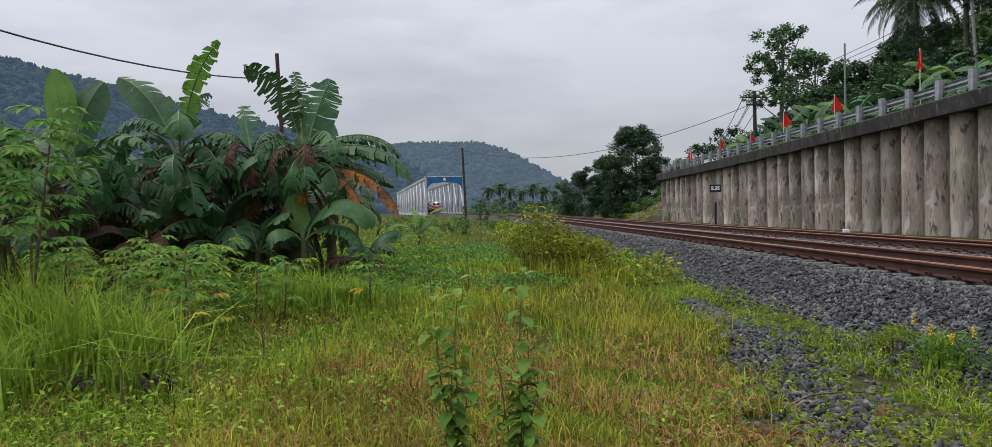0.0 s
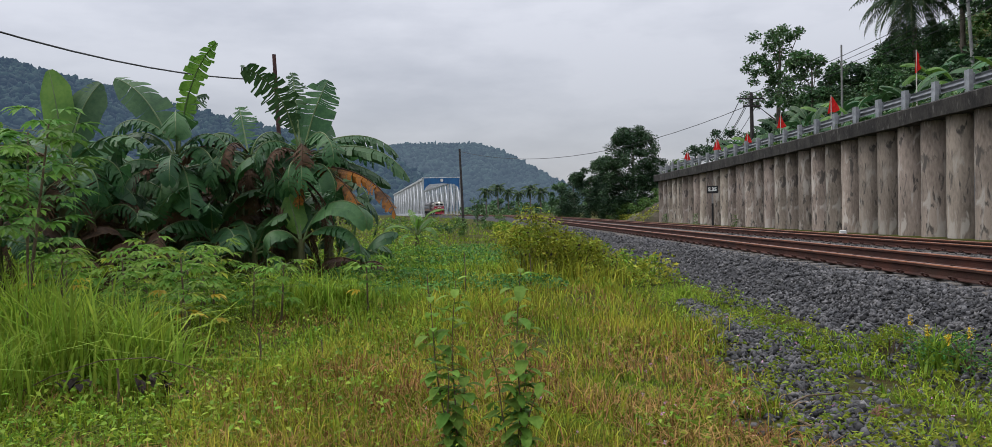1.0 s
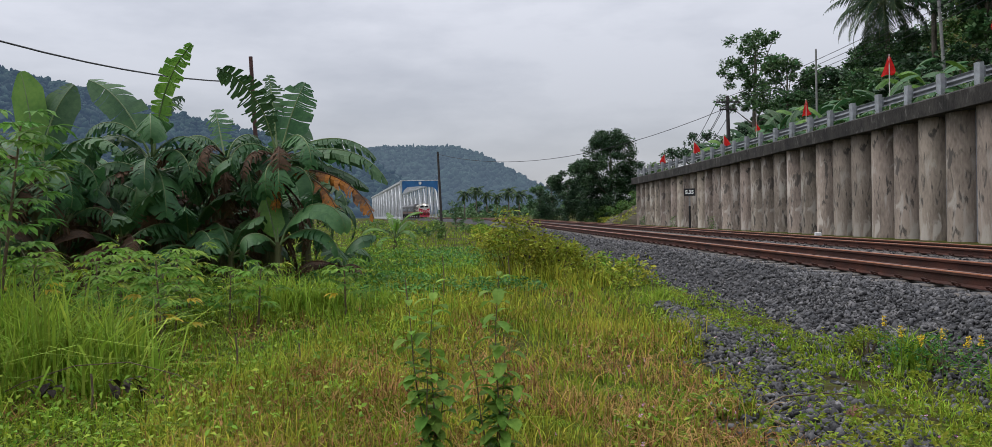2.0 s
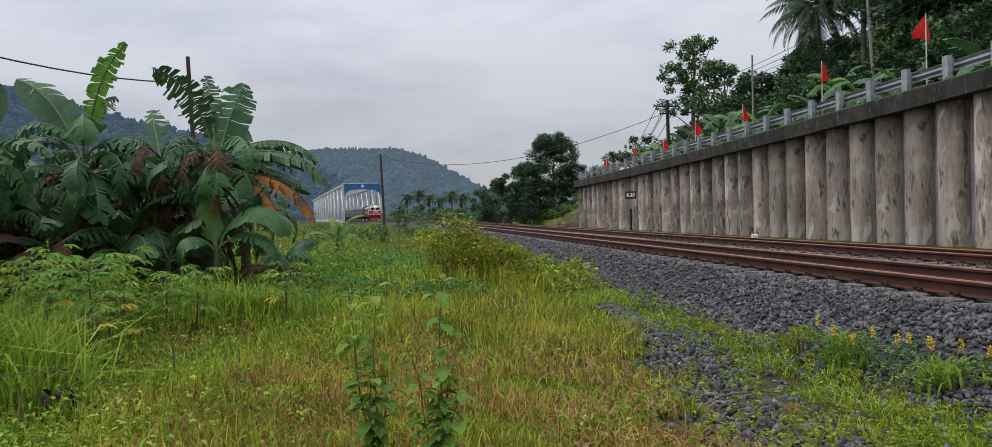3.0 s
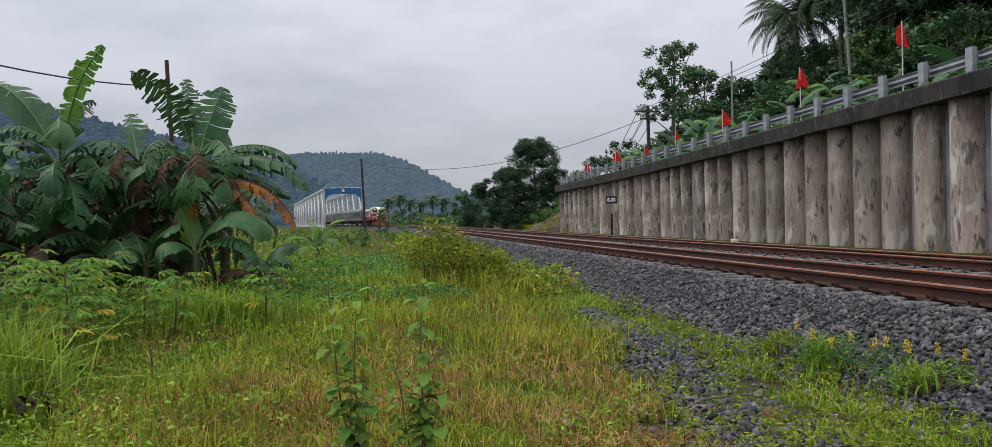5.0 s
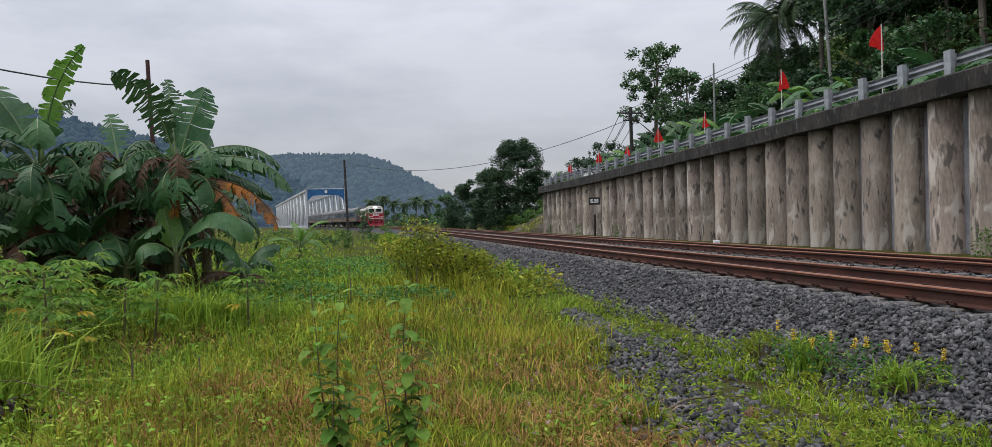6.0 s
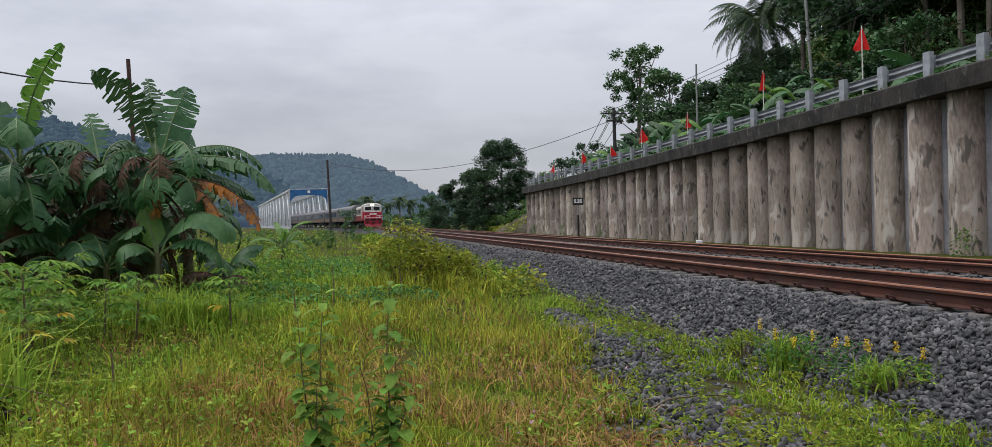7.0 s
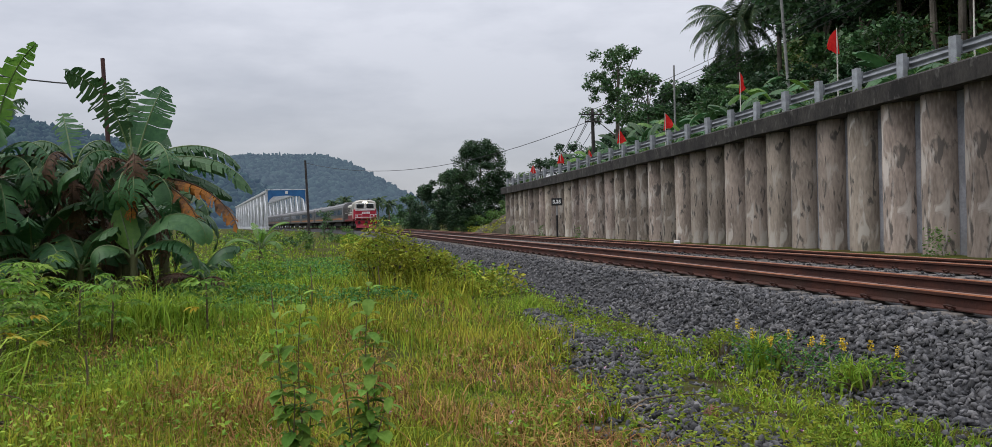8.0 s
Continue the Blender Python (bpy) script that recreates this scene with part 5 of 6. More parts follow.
# ---- bridge ----
def build_bridge():
    bridge = tagged(new("railway_bridge"), "silver-grey steel truss railway bridge with a blue portal board", "bridge")
    s0 = 226.0
    bridge.matrix_basis = Matrix.Translation(plan(s0, L0, 0.45)) @ pose(0, 0, 0, 0, 0, math.degrees(turn_at(s0)))
    half, high, long, bay = 5.0, 10.0, 192.0, 8.0
    for x in (-half, half):
        bm = bmesh.new()
        box(bm, x - 0.28, 0, high - 0.6, x + 0.28, long, high, 0.03)
        part("top_chord", bm, BRIDGE, bridge)
        bm = bmesh.new()
        box(bm, x - 0.28, 0, -0.6, x + 0.28, long, 0.3, 0.03)
        part("bottom_chord", bm, BRIDGE, bridge)
        y, k = 0.0, 0
        while y < long:
            bm = bmesh.new()
            w = 0.32 if k == 0 else 0.30
            box(bm, x - 0.24, y, 0.3, x + 0.24, y + w * 2, high - 0.6, 0.03)
            part("upright", bm, BRIDGE, bridge)
            if y + bay < long:
                a, z = (x, y + 0.3, 0.4), (x, y + bay + 0.3, high - 0.6)
                if k % 2:
                    a, z = (x, y + 0.3, high - 0.6), (x, y + bay + 0.3, 0.4)
                part("diagonal", tube(bmesh.new(), a, z, 0.17, 0.17, 6), BRIDGE, bridge)
            y += bay
            k += 1
    for y in range(8, 192, 8):
        bm = bmesh.new()
        box(bm, -half, y, high - 0.5, half, y + 0.35, high - 0.1, 0.02)
        part("cross_beam", bm, BRIDGE, bridge)
    bm = bmesh.new()
    box(bm, -half - 0.3, -0.5, -0.75, half + 0.3, long, -0.35)
    part("deck", bm, UNDER, bridge)
    # portal board with an arched lower edge
    w, bm = half - 0.25, bmesh.new()
    low = [(-w, 6.6), (-w + 0.5, 7.6), (-w + 1.4, 8.3), (0, 8.55), (w - 1.4, 8.3), (w - 0.5, 7.6), (w, 6.6)]
    front, back = [], []
    for y, row in ((-0.12, front), (0.02, back)):
        row.append([bm.verts.new((x, y, 9.95)) for x, _ in low])
        row.append([bm.verts.new((x, y, z)) for x, z in low])
    for i in range(6):
        bm.faces.new((front[0][i], front[1][i], front[1][i + 1], front[0][i + 1]))
        bm.faces.new((back[0][i + 1], back[1][i + 1], back[1][i], back[0][i]))
        bm.faces.new((front[1][i], back[1][i], back[1][i + 1], front[1][i + 1]))
        bm.faces.new((front[0][i + 1], back[0][i + 1], back[0][i], front[0][i]))
    board = part("portal_board", bm, BRIDGE_BLUE, bridge, "blue portal board with an arched lower edge")
    bm = bmesh.new()
    box(bm, -0.35, -0.18, 9.0, 0.35, -0.125, 9.75, 0.1)
    part("emblem", bm, WHITE, board, "plain white emblem")
    bm = bmesh.new()
    box(bm, -half - 0.3, -0.16, 9.95, half + 0.3, 0.3, 10.15, 0.03)
    part("top_beam", bm, BRIDGE, bridge)


build_bridge()


# ---- train: its own space has y along the line away from the camera, the nose at y = 0 ----
def wheel_mesh():
    bm = tube(bmesh.new(), (-0.06, 0, 0), (0.06, 0, 0), 0.42, 0.42, 18)
    me = bpy.data.meshes.new("wheel")
    bm.to_mesh(me)
    bm.free()
    return me


WHEEL = wheel_mesh()


def bogie(parent, y, axles, half):
    bm = bmesh.new()
    for x in (-0.95, 0.83):
        box(bm, x, y - half, 0.42, x + 0.12, y + half, 0.72, 0.03)
    box(bm, -0.9, y - 0.3, 0.45, 0.9, y + 0.3, 0.75, 0.03)
    b = part("bogie", bm, UNDER, parent)
    for k in range(axles):
        yy = y + (k - (axles - 1) / 2) * (2 * half - 0.9) / max(1, axles - 1)
        for x in (-0.6, 0.6):
            w = hang("wheel", WHEEL, UNDER, b)
            w.location = (x, yy, 0.42)


def loft(bm, rows):
    rings = [[bm.verts.new(p) for p in r] for r in rows]
    k = len(rings[0])
    for a, b in zip(rings, rings[1:]):
        for i in range(k):
            bm.faces.new((a[i], a[(i + 1) % k], b[(i + 1) % k], b[i]))
    bm.faces.new(rings[0][::-1])
    bm.faces.new(rings[-1])
    return bm


def body_ring(y, w, z0, z1, crown, ins=0.0):
    w -= ins
    return [(-w, y, z0), (w, y, z0), (w, y, z1), (w * 0.86, y, z1 + crown * 0.62), (w * 0.5, y, z1 + crown), (-w * 0.5, y, z1 + crown), (-w * 0.86, y, z1 + crown * 0.62), (-w, y, z1)]


def build_loco():
    loco = tagged(new("locomotive"), "red and cream diesel locomotive with its headlamp lit", "locomotive")
    part("cab", loft(bmesh.new(), [body_ring(0.26, 1.24, 2.42, 3.08, 0.36, 0.10), body_ring(0.40, 1.36, 2.42, 3.14, 0.40), body_ring(2.6, 1.36, 1.3, 3.14, 0.40)]), LOCO_CREAM, loco, "cream upper cab")
    part("nose", loft(bmesh.new(), [[(-1.22, 0.0, 1.30), (1.22, 0.0, 1.30), (1.22, 0.10, 2.30), (-1.22, 0.10, 2.30)], [(-1.36, 0.16, 1.26), (1.36, 0.16, 1.26), (1.37, 0.26, 2.42), (-1.37, 0.26, 2.42)],
                                [(-1.37, 1.2, 1.26), (1.37, 1.2, 1.26), (1.37, 1.2, 2.42), (-1.37, 1.2, 2.42)]]), LOCO_RED, loco, "red lower front")
    bm = bmesh.new()
    box(bm, -1.20, 0.055, 2.26, 1.20, 0.20, 2.40, 0.02)
    part("waist_band", bm, WHITE, loco, "white band under the windscreens")
    part("long_hood", loft(bmesh.new(), [body_ring(2.9, 0.98, 1.25, 3.0, 0.3), body_ring(13.4, 0.98, 1.25, 3.0, 0.3)]), LOCO_CREAM, loco, "cream engine hood")
    bm = bmesh.new()
    box(bm, -1.36, 1.2, 1.0, 1.36, 14.1, 1.26, 0.02)
    box(bm, -1.00, 2.95, 1.26, 1.00, 13.35, 1.80, 0.01)
    part("running_board", bm, LOCO_DIRTY, loco, "dark red running board and hood foot")
    for x in (-1.01, 0.99):
        for y in (3.6, 5.6, 7.6, 9.6, 11.6):
            bm = bmesh.new()
            box(bm, x, y, 2.0, x + 0.02, y + 1.3, 2.8, 0.004)
            part("hood_grille", bm, UNDER, loco, "dark engine grille")
    for y in (5.0, 8.0, 11.0):
        part("roof_fan", tube(bmesh.new(), (0, y, 3.25), (0, y, 3.45), 0.55, 0.55, 14), UNDER, loco, "dark roof fan")
    part("exhaust", tube(bmesh.new(), (0, 6.5, 3.25), (0, 6.5, 3.55), 0.2, 0.16, 10), UNDER, loco)
    for x0, x1 in ((-1.14, -0.06), (0.06, 1.14)):
        bm = bmesh.new()
        box(bm, x0, 0.17, 2.46, x1, 0.29, 3.12, 0.04)
        frame_ = part("windscreen_frame", bm, WHITE, loco, "white windscreen surround")
        bm = bmesh.new()
        box(bm, x0 + 0.10, 0.145, 2.54, x1 - 0.10, 0.168, 3.05, 0.02)
        part("windscreen", bm, GLASS_DARK, frame_, "dark windscreen")
        part("wiper", tube(bmesh.new(), ((x0 + x1) / 2, 0.135, 2.50), ((x0 + x1) / 2 + 0.18, 0.135, 2.90), 0.012, 0.008, 5), BLACK, frame_)
    for x in (-1.372, 1.350):
        bm = bmesh.new()
        box(bm, x, 0.75, 2.45, x + 0.022, 1.45, 3.05, 0.005)
        part("side_window", bm, GLASS_DARK, loco)
        bm = bmesh.new()
        box(bm, x - 0.004, 1.75, 1.35, x + 0.026, 2.35, 3.05, 0.008)
        part("cab_door", bm, LOCO_CREAM, loco)
        bm = bmesh.new()
        box(bm, x - 0.003, 1.22, 1.30, x + 0.024, 2.58, 1.62, 0.004)
        part("side_stripe", bm, COACH_STRIPE, loco, "orange side stripe")
    bm = bmesh.new()
    box(bm, -0.30, 0.16, 3.13, 0.30, 0.42, 3.44, 0.05)
    lamp = part("headlamp_box", bm, LOCO_CREAM, loco)
    part("cab_roof", loft(bmesh.new(), [[(-1.24, y, 3.34), (1.24, y, 3.34), (0.75, y, 3.60), (-0.75, y, 3.60)] for y in (0.42, 2.62)]), COACH_ROOF, loco, "grey cab roof")
    part("horn", tube(bmesh.new(), (0.45, 0.5, 3.66), (0.45, 0.95, 3.66), 0.07, 0.03, 8), UNDER, loco)
    for x in (-0.13, 0.13):
        part("headlamp", tube(bmesh.new(), (x, 0.14, 3.29), (x, 0.158, 3.29), 0.11, 0.11, 14), HEADLIGHT, lamp, "glowing headlamp")
    for x in (-1.0, 1.0):
        part("marker_lamp", tube(bmesh.new(), (x, -0.03, 1.62), (x, 0.03, 1.62), 0.09, 0.09, 12), WHITE, loco, "small round marker lamp")
    bm = bmesh.new()
    for x in (-0.42, -0.16, 0.12, 0.36):
        box(bm, x, 0.015, 1.86, x + 0.2, 0.05, 2.12, 0.01)
    part("emblem", bm, WHITE, loco, "plain white emblem shapes")
    bm = bmesh.new()
    box(bm, -1.20, -0.03, 1.40, 1.20, -0.004, 1.47)
    part("stripe", bm, WHITE, loco, "thin white stripe")
    bm = bmesh.new()
    box(bm, -1.34, -0.85, 1.00, 1.34, 0.3, 1.12, 0.02)
    part("front_platform", bm, LOCO_DIRTY, loco, "narrow front walkway")
    bm = bmesh.new()
    box(bm, -1.3, -0.80, 0.62, 1.3, -0.5, 1.0, 0.03)
    part("buffer_beam", bm, LOCO_RED, loco, "red buffer beam")
    for x in (-0.86, 0.86):
        part("buffer", tube(bmesh.new(), (x, -1.0, 0.82), (x, -0.8, 0.82), 0.17, 0.12, 12), UNDER, loco, "dark round buffer")
    bm = loft(bmesh.new(), [[(-1.15, -0.95, 0.18), (1.15, -0.95, 0.18), (1.2, -0.78, 0.62), (-1.2, -0.78, 0.62)], [(-1.2, -0.5, 0.18), (1.2, -0.5, 0.18), (1.2, -0.5, 0.62), (-1.2, -0.5, 0.62)]])
    part("pilot", bm, LOCO_RED, loco, "red pilot plate")
    bm = bmesh.new()
    box(bm, -0.16, -1.25, 0.66, 0.16, -0.6, 0.94, 0.04)
    part("coupler", bm, UNDER, loco)
    for x in (-1.3, -0.5, 0.5, 1.3):
        part("handrail", tube(bmesh.new(), (x, -0.80, 1.10), (x, -0.80, 1.75), 0.022, 0.022, 6), WHITE, loco)
    for x in (-1.3, 0.5):
        part("top_handrail", tube(bmesh.new(), (x, -0.80, 1.75), (x + 0.8, -0.80, 1.75), 0.022, 0.022, 6), WHITE, loco)
    for x in (-1.33, 1.33):
        part("side_handrail", tube(bmesh.new(), (x, 3.0, 2.1), (x, 13.6, 2.1), 0.022, 0.022, 6), WHITE, loco)
    bm = bmesh.new()
    box(bm, -1.0, 5.8, 0.35, 1.0, 8.6, 1.0, 0.1)
    part("fuel_tank", bm, UNDER, loco)
    bogie(loco, 3.0, 3, 1.9)
    bogie(loco, 11.2, 3, 1.9)
    return loco


def build_coach():
    coach = tagged(new("passenger_coach"), "stainless grey passenger coach with dark windows and an orange stripe", "railway coach", group="coaches of the train")
    part("body", loft(bmesh.new(), [body_ring(0, 1.46, 1.0, 2.95, 0.0001), body_ring(20.6, 1.46, 1.0, 2.95, 0.0001)]), COACH, coach)
    part("roof", loft(bmesh.new(), [[(-1.47, y, 2.95), (1.47, y, 2.95), (1.36, y, 3.3), (0.85, y, 3.58), (-0.85, y, 3.58), (-1.36, y, 3.3)] for y in (-0.02, 20.62)]), COACH_ROOF, coach, "grey curved roof")
    for x in (-1.468, 1.462):
        bm = bmesh.new()
        box(bm, x, 0.3, 1.28, x + 0.006, 20.3, 1.5)
        part("stripe", bm, COACH_STRIPE, coach, "orange stripe")
        for k in range(9):
            bm = bmesh.new()
            y = 2.2 + k * 1.85
            box(bm, x - 0.004, y, 1.95, x + 0.010, y + 1.4, 2.7, 0.003)
            part("window", bm, GLASS_DARK, coach)
        for y in (0.55, 19.2):
            bm = bmesh.new()
            box(bm, x - 0.004, y, 1.1, x + 0.010, y + 0.85, 2.85, 0.003)
            part("door", bm, COACH_ROOF, coach)
    for y in (3.0, 15.2):
        bm = bmesh.new()
        box(bm, -0.8, y, 3.5, 0.8, y + 2.4, 3.72, 0.05)
        part("roof_unit", bm, COACH_ROOF, coach)
    bm = bmesh.new()
    box(bm, -1.1, 6.0, 0.4, 1.1, 14.5, 1.0, 0.05)
    part("underframe_box", bm, UNDER, coach)
    bm = bmesh.new()
    box(bm, -0.5, -0.35, 1.05, 0.5, 20.95, 2.9)
    part("gangway", bm, UNDER, coach)
    bogie(coach, 3.2, 2, 1.5)
    bogie(coach, 17.4, 2, 1.5)
    return coach


RAIL_Z = 0.645
TRAIN = [(build_loco(), 0.0, 14.1)]
first = build_coach()
for k in range(8):
    ob = first if k == 0 else copy_thing(first, Matrix())
    TRAIN.append((ob, 14.9 + 21.3 * k, 20.6))


# ---- trees and slopes ----
def zg(x, y):
    """The ground's height anywhere on the straight part of the line."""
    s, l = -math.sin(HEAD) * x + math.cos(HEAD) * y, math.cos(HEAD) * x + math.sin(HEAD) * y
    return ground_z(s, l)


def tree(x, y, height, rx, n, size, material, label, trunk=0.35, crown_low=0.3, clumps=26, name="tree", category="tree", grp="trees behind the line", aspect=0.5, gap=0.75, z0=None, dome=False, tuft=(0.22, 0.42)):
    """A tapered trunk with limbs to each clump of a broken crown of small leaves."""
    z0 = zg(x, y) if z0 is None else z0
    ob = tagged(new(name), label, category, group=grp)
    ob.location = (x, y, z0)
    rad = RNG.random(clumps) ** 0.5
    th = RNG.uniform(0, 6.28, clumps)
    u = RNG.random(clumps)
    zc = height * (crown_low + (0.93 - crown_low) * u)
    env = rx * np.sin(np.pi * np.clip(0.16 + 0.74 * u, 0, 1)) ** 0.7
    if dome:
        env = rx * np.sqrt(1 - np.clip((u - 0.30) / 0.72, 0, 1) ** 3.0)
        rad = RNG.random(clumps) ** 0.3
    cen = np.stack([np.cos(th) * rad * env, np.sin(th) * rad * env, zc], 1)
    lean = RNG.normal(0, 0.03, 2) * height
    part("trunk", stalk([(lean[0] * q, lean[1] * q, height * 0.8 * q - 0.2 * (q == 0)) for q in (0, 0.25, 0.5, 0.75, 1)], height * 0.024 * trunk / 0.35, height * 0.006, 8), BARK, ob)
    for c in cen[: min(7, clumps // 3)]:
        q = max(0.2, c[2] / height * 0.7)
        part("limb", tube(bmesh.new(), (lean[0] * q, lean[1] * q, height * 0.8 * q), tuple(c), height * 0.007, height * 0.002, 5), BARK, ob)
    w = RNG.integers(0, clumps, n)
    d = unit(RNG.normal(0, 1, (n, 3)))
    cs = rx * RNG.uniform(tuft[0], tuft[1], clumps)
    p = cen[w] + d * (RNG.random(n)[:, None] ** 0.5) * cs[w][:, None] * np.array([1, 1, gap])
    v, f = leaves(p, RNG.uniform(0.6, 1.35, n) * size, aspect, 0.4, out=d * 0.5)
    hang("crown", tris_mesh("crown", v, f), material, ob)
    return ob


def palm(x, y, height, label, fronds=20, long=3.2, z0=None, seed=1, lean=(0, 0), leaf=0.55):
    """A coconut palm: a leaning ringed trunk and arching fronds of narrow leaflets."""
    rr = random.Random(seed)
    ob = tagged(new("palm_tree"), label, "palm tree", group="palms")
    ob.location = (x, y, zg(x, y) if z0 is None else z0)
    top = Vector((lean[0], lean[1], height))
    part("trunk", stalk([(lean[0] * q * q, lean[1] * q * q, height * q - 0.2 * (q == 0)) for q in np.linspace(0, 1, 7)], 0.19, 0.12, 8), BARK, ob)
    for i in range(fronds):
        az, el = i * 2.4, radians(75 - 105 * (i / fronds) + rr.uniform(-10, 10))
        p, spine = top.copy(), []
        for k in range(15):
            d = Vector((math.cos(az) * math.cos(el), math.sin(az) * math.cos(el), math.sin(el)))
            spine.append((p.copy(), d))
            p = p + d * long / 14
            el -= 0.115 + 0.03 * rr.random()
        vs, fs = [], []
        lev = Vector((-math.sin(az), math.cos(az), 0))
        for k in range(2, 15):
            q, d = spine[k]
            for sub in (0, 0.5):
                q2 = q + d * long / 14 * sub
                for sg in (-1, 1):
                    ln = leaf * math.sin(math.pi * min(1, 0.25 + 0.72 * (k / 14)))
                    tip = q2 + (lev * sg * 0.75 + d * 0.6 - Vector((0, 0, 0.55 + 0.3 * rr.random()))).normalized() * ln
                    mid = (q2 + tip) / 2 + Vector((0, 0, 0.05))
                    w = d * 0.05
                    b = len(vs)
                    vs += [q2 - w, q2 + w, mid + w, mid - w, tip]
                    fs += [(b, b + 1, b + 2), (b, b + 2, b + 3), (b + 3, b + 2, b + 4)]
        fr = hang("frond", tris_mesh("frond", [tuple(v) for v in vs], fs), PALM, ob)
        part("rib", stalk([q for q, _ in spine[::2]], 0.03, 0.008, 4), STALK_GREEN, fr)
    return ob


def build_trees():
    dark = "dark green broad tree beyond the tracks at the wall's end"
    tree(5.4, 90, 10.0, 3.2, 44000, 0.19, TREE_DARK, dark, crown_low=0.02, clumps=260, z0=0.3, dome=True, tuft=(0.14, 0.27))
    tree(3.0, 92, 6.9, 2.5, 17000, 0.19, TREE_DARK, dark, crown_low=0.02, clumps=80, z0=0.3, dome=True, tuft=(0.14, 0.3))
    tree(8.0, 91, 6.6, 2.3, 13000, 0.19, TREE_DARK, dark, crown_low=0.02, clumps=60, z0=0.3, dome=True, tuft=(0.14, 0.3))
    tree(0.9, 96, 6.0, 2.3, 7000, 0.22, TREE_DARK, "lower dark green tree beyond the tracks", crown_low=0.08, clumps=28, z0=0.2)
    tree(-0.8, 104, 5.6, 2.2, 6000, 0.24, TREE_DARK, "lower dark green tree beyond the tracks", crown_low=0.06, clumps=26, z0=0.2)
    tree(-2.6, 116, 4.8, 2.2, 4200, 0.26, TREE_MID, "small green tree beyond the tracks", crown_low=0.05, clumps=22, z0=0.2)
    tree(2.4, 97, 7.5, 1.6, 1200, 0.26, TREE_MID, "thin-crowned green tree beyond the tracks", crown_low=0.5, clumps=14, z0=0.2)
    for i, (x, y, h, r) in enumerate(((8.2, 80, 2.4, 1.6), (7.2, 83, 2.0, 1.5), (6.2, 86, 1.8, 1.5), (9.2, 78, 3.2, 1.7), (10.0, 82, 4.4, 2.0), (5.0, 88, 1.6, 1.3), (3.6, 89, 1.2, 1.2), (9.0, 75.5, 1.3, 1.2), (7.9, 77.5, 1.4, 1.2), (8.5, 82.5, 2.6, 1.5))):
        tree(x, y, h, r, 1700, 0.20, TREE_LIGHT, "bright green shrub on the slope by the wall's end", crown_low=0.05, clumps=16, name="shrub", category="shrub", grp="shrubs by the line", z0=0.3 + max(0, x - 6) * 0.35)
    # roadside behind the wall
    tree(16.6, 73.2, 10.6, 3.3, 5200, 0.30, TREE_MID, "tall thin-crowned tree with large leaves behind the road", crown_low=0.30, clumps=52, gap=0.8, tuft=(0.13, 0.27))
    tree(17.6, 66.0, 6.6, 2.6, 3400, 0.36, TREE_MID, "bushy green tree behind the road", crown_low=0.1, clumps=26)
    tree(14.2, 84, 5.2, 2.2, 2200, 0.30, TREE_DARK, "round dark tree far along the road", crown_low=0.2, clumps=22)
    tree(11.4, 100, 5.0, 2.4, 2200, 0.32, TREE_DARK, "dark tree beyond the end of the road wall", crown_low=0.1, clumps=22)
    tree(14.5, 106, 5.4, 2.6, 2200, 0.32, TREE_DARK, "dark tree beyond the end of the road wall", crown_low=0.1, clumps=22)
    palm(21.3, 56.0, 6.2, "coconut palm with drooping fronds behind the road", 34, 4.0, seed=3, lean=(-0.3, 0), leaf=1.0)
    palm(22.6, 52.5, 7.0, "coconut palm among forest trees", 30, 3.8, seed=5, leaf=1.0)
    rr = random.Random(21)
    spots = []
    for k in range(58):
        s, l = rr.uniform(20, 92), rr.uniform(22.5, 36)
        spots.append((s, l))
    for i, (s, l) in enumerate(spots):
        p = plan(s, l)
        far = (l - 22) / 14
        h = rr.uniform(2.4, 3.8) + far * rr.uniform(1.0, 5.0)
        h *= 0.5 if s > 60 else 0.62 if s > 46 else 1.0
        m = TREE_DARK if rr.random() < 0.35 + 0.5 * far else (TREE_MID if rr.random() < 0.75 else TREE_LIGHT)
        tree(p.x, p.y, h, rr.uniform(1.3, 2.0) + far * 1.0, int(1300 + 900 * far), rr.uniform(0.22, 0.40), m,
             {TREE_DARK: "dark green forest tree on the hillside", TREE_MID: "green hillside tree above the road", TREE_LIGHT: "bright green bush above the road"}[m],
             crown_low=rr.uniform(0.05, 0.25), clumps=18, trunk=0.3, grp="hillside trees", aspect=rr.uniform(0.4, 0.7))
    for i in range(44):
        s, l = rr.uniform(12, 46), rr.uniform(25, 40)
        p = plan(s, l)
        tree(p.x, p.y, rr.uniform(8, 13), rr.uniform(2.4, 3.4), 2300, 0.42, TREE_DARK, "tall dark forest tree with a pale straight trunk", crown_low=0.30, clumps=24, trunk=0.22, grp="hillside trees")
    for i, (s, l, h) in enumerate(((27, 21.0, 1.3), (33, 21.5, 1.6), (38, 20.6, 1.5), (43, 21.0, 1.9), (47, 20.4, 1.6), (52, 20.8, 2.0), (57, 20.7, 1.7), (23, 21.5, 1.2), (20, 21.0, 1.2), (62, 20.2, 1.5), (40, 22.5, 2.6), (54, 22.0, 2.6), (49, 21.8, 2.4), (36, 21.2, 2.0),
                                   (30, 19.2, 0.9), (35, 18.6, 1.0), (41, 18.9, 1.2), (45, 18.4, 1.0), (50, 18.8, 1.3), (55, 18.5, 1.1), (59, 18.8, 1.3), (25, 19.4, 0.9))):
        p = plan(s, l)
        base_z = zg(p.x, p.y)
        rows = chance_rows(500 + i, 8, 2.0, 0.4)
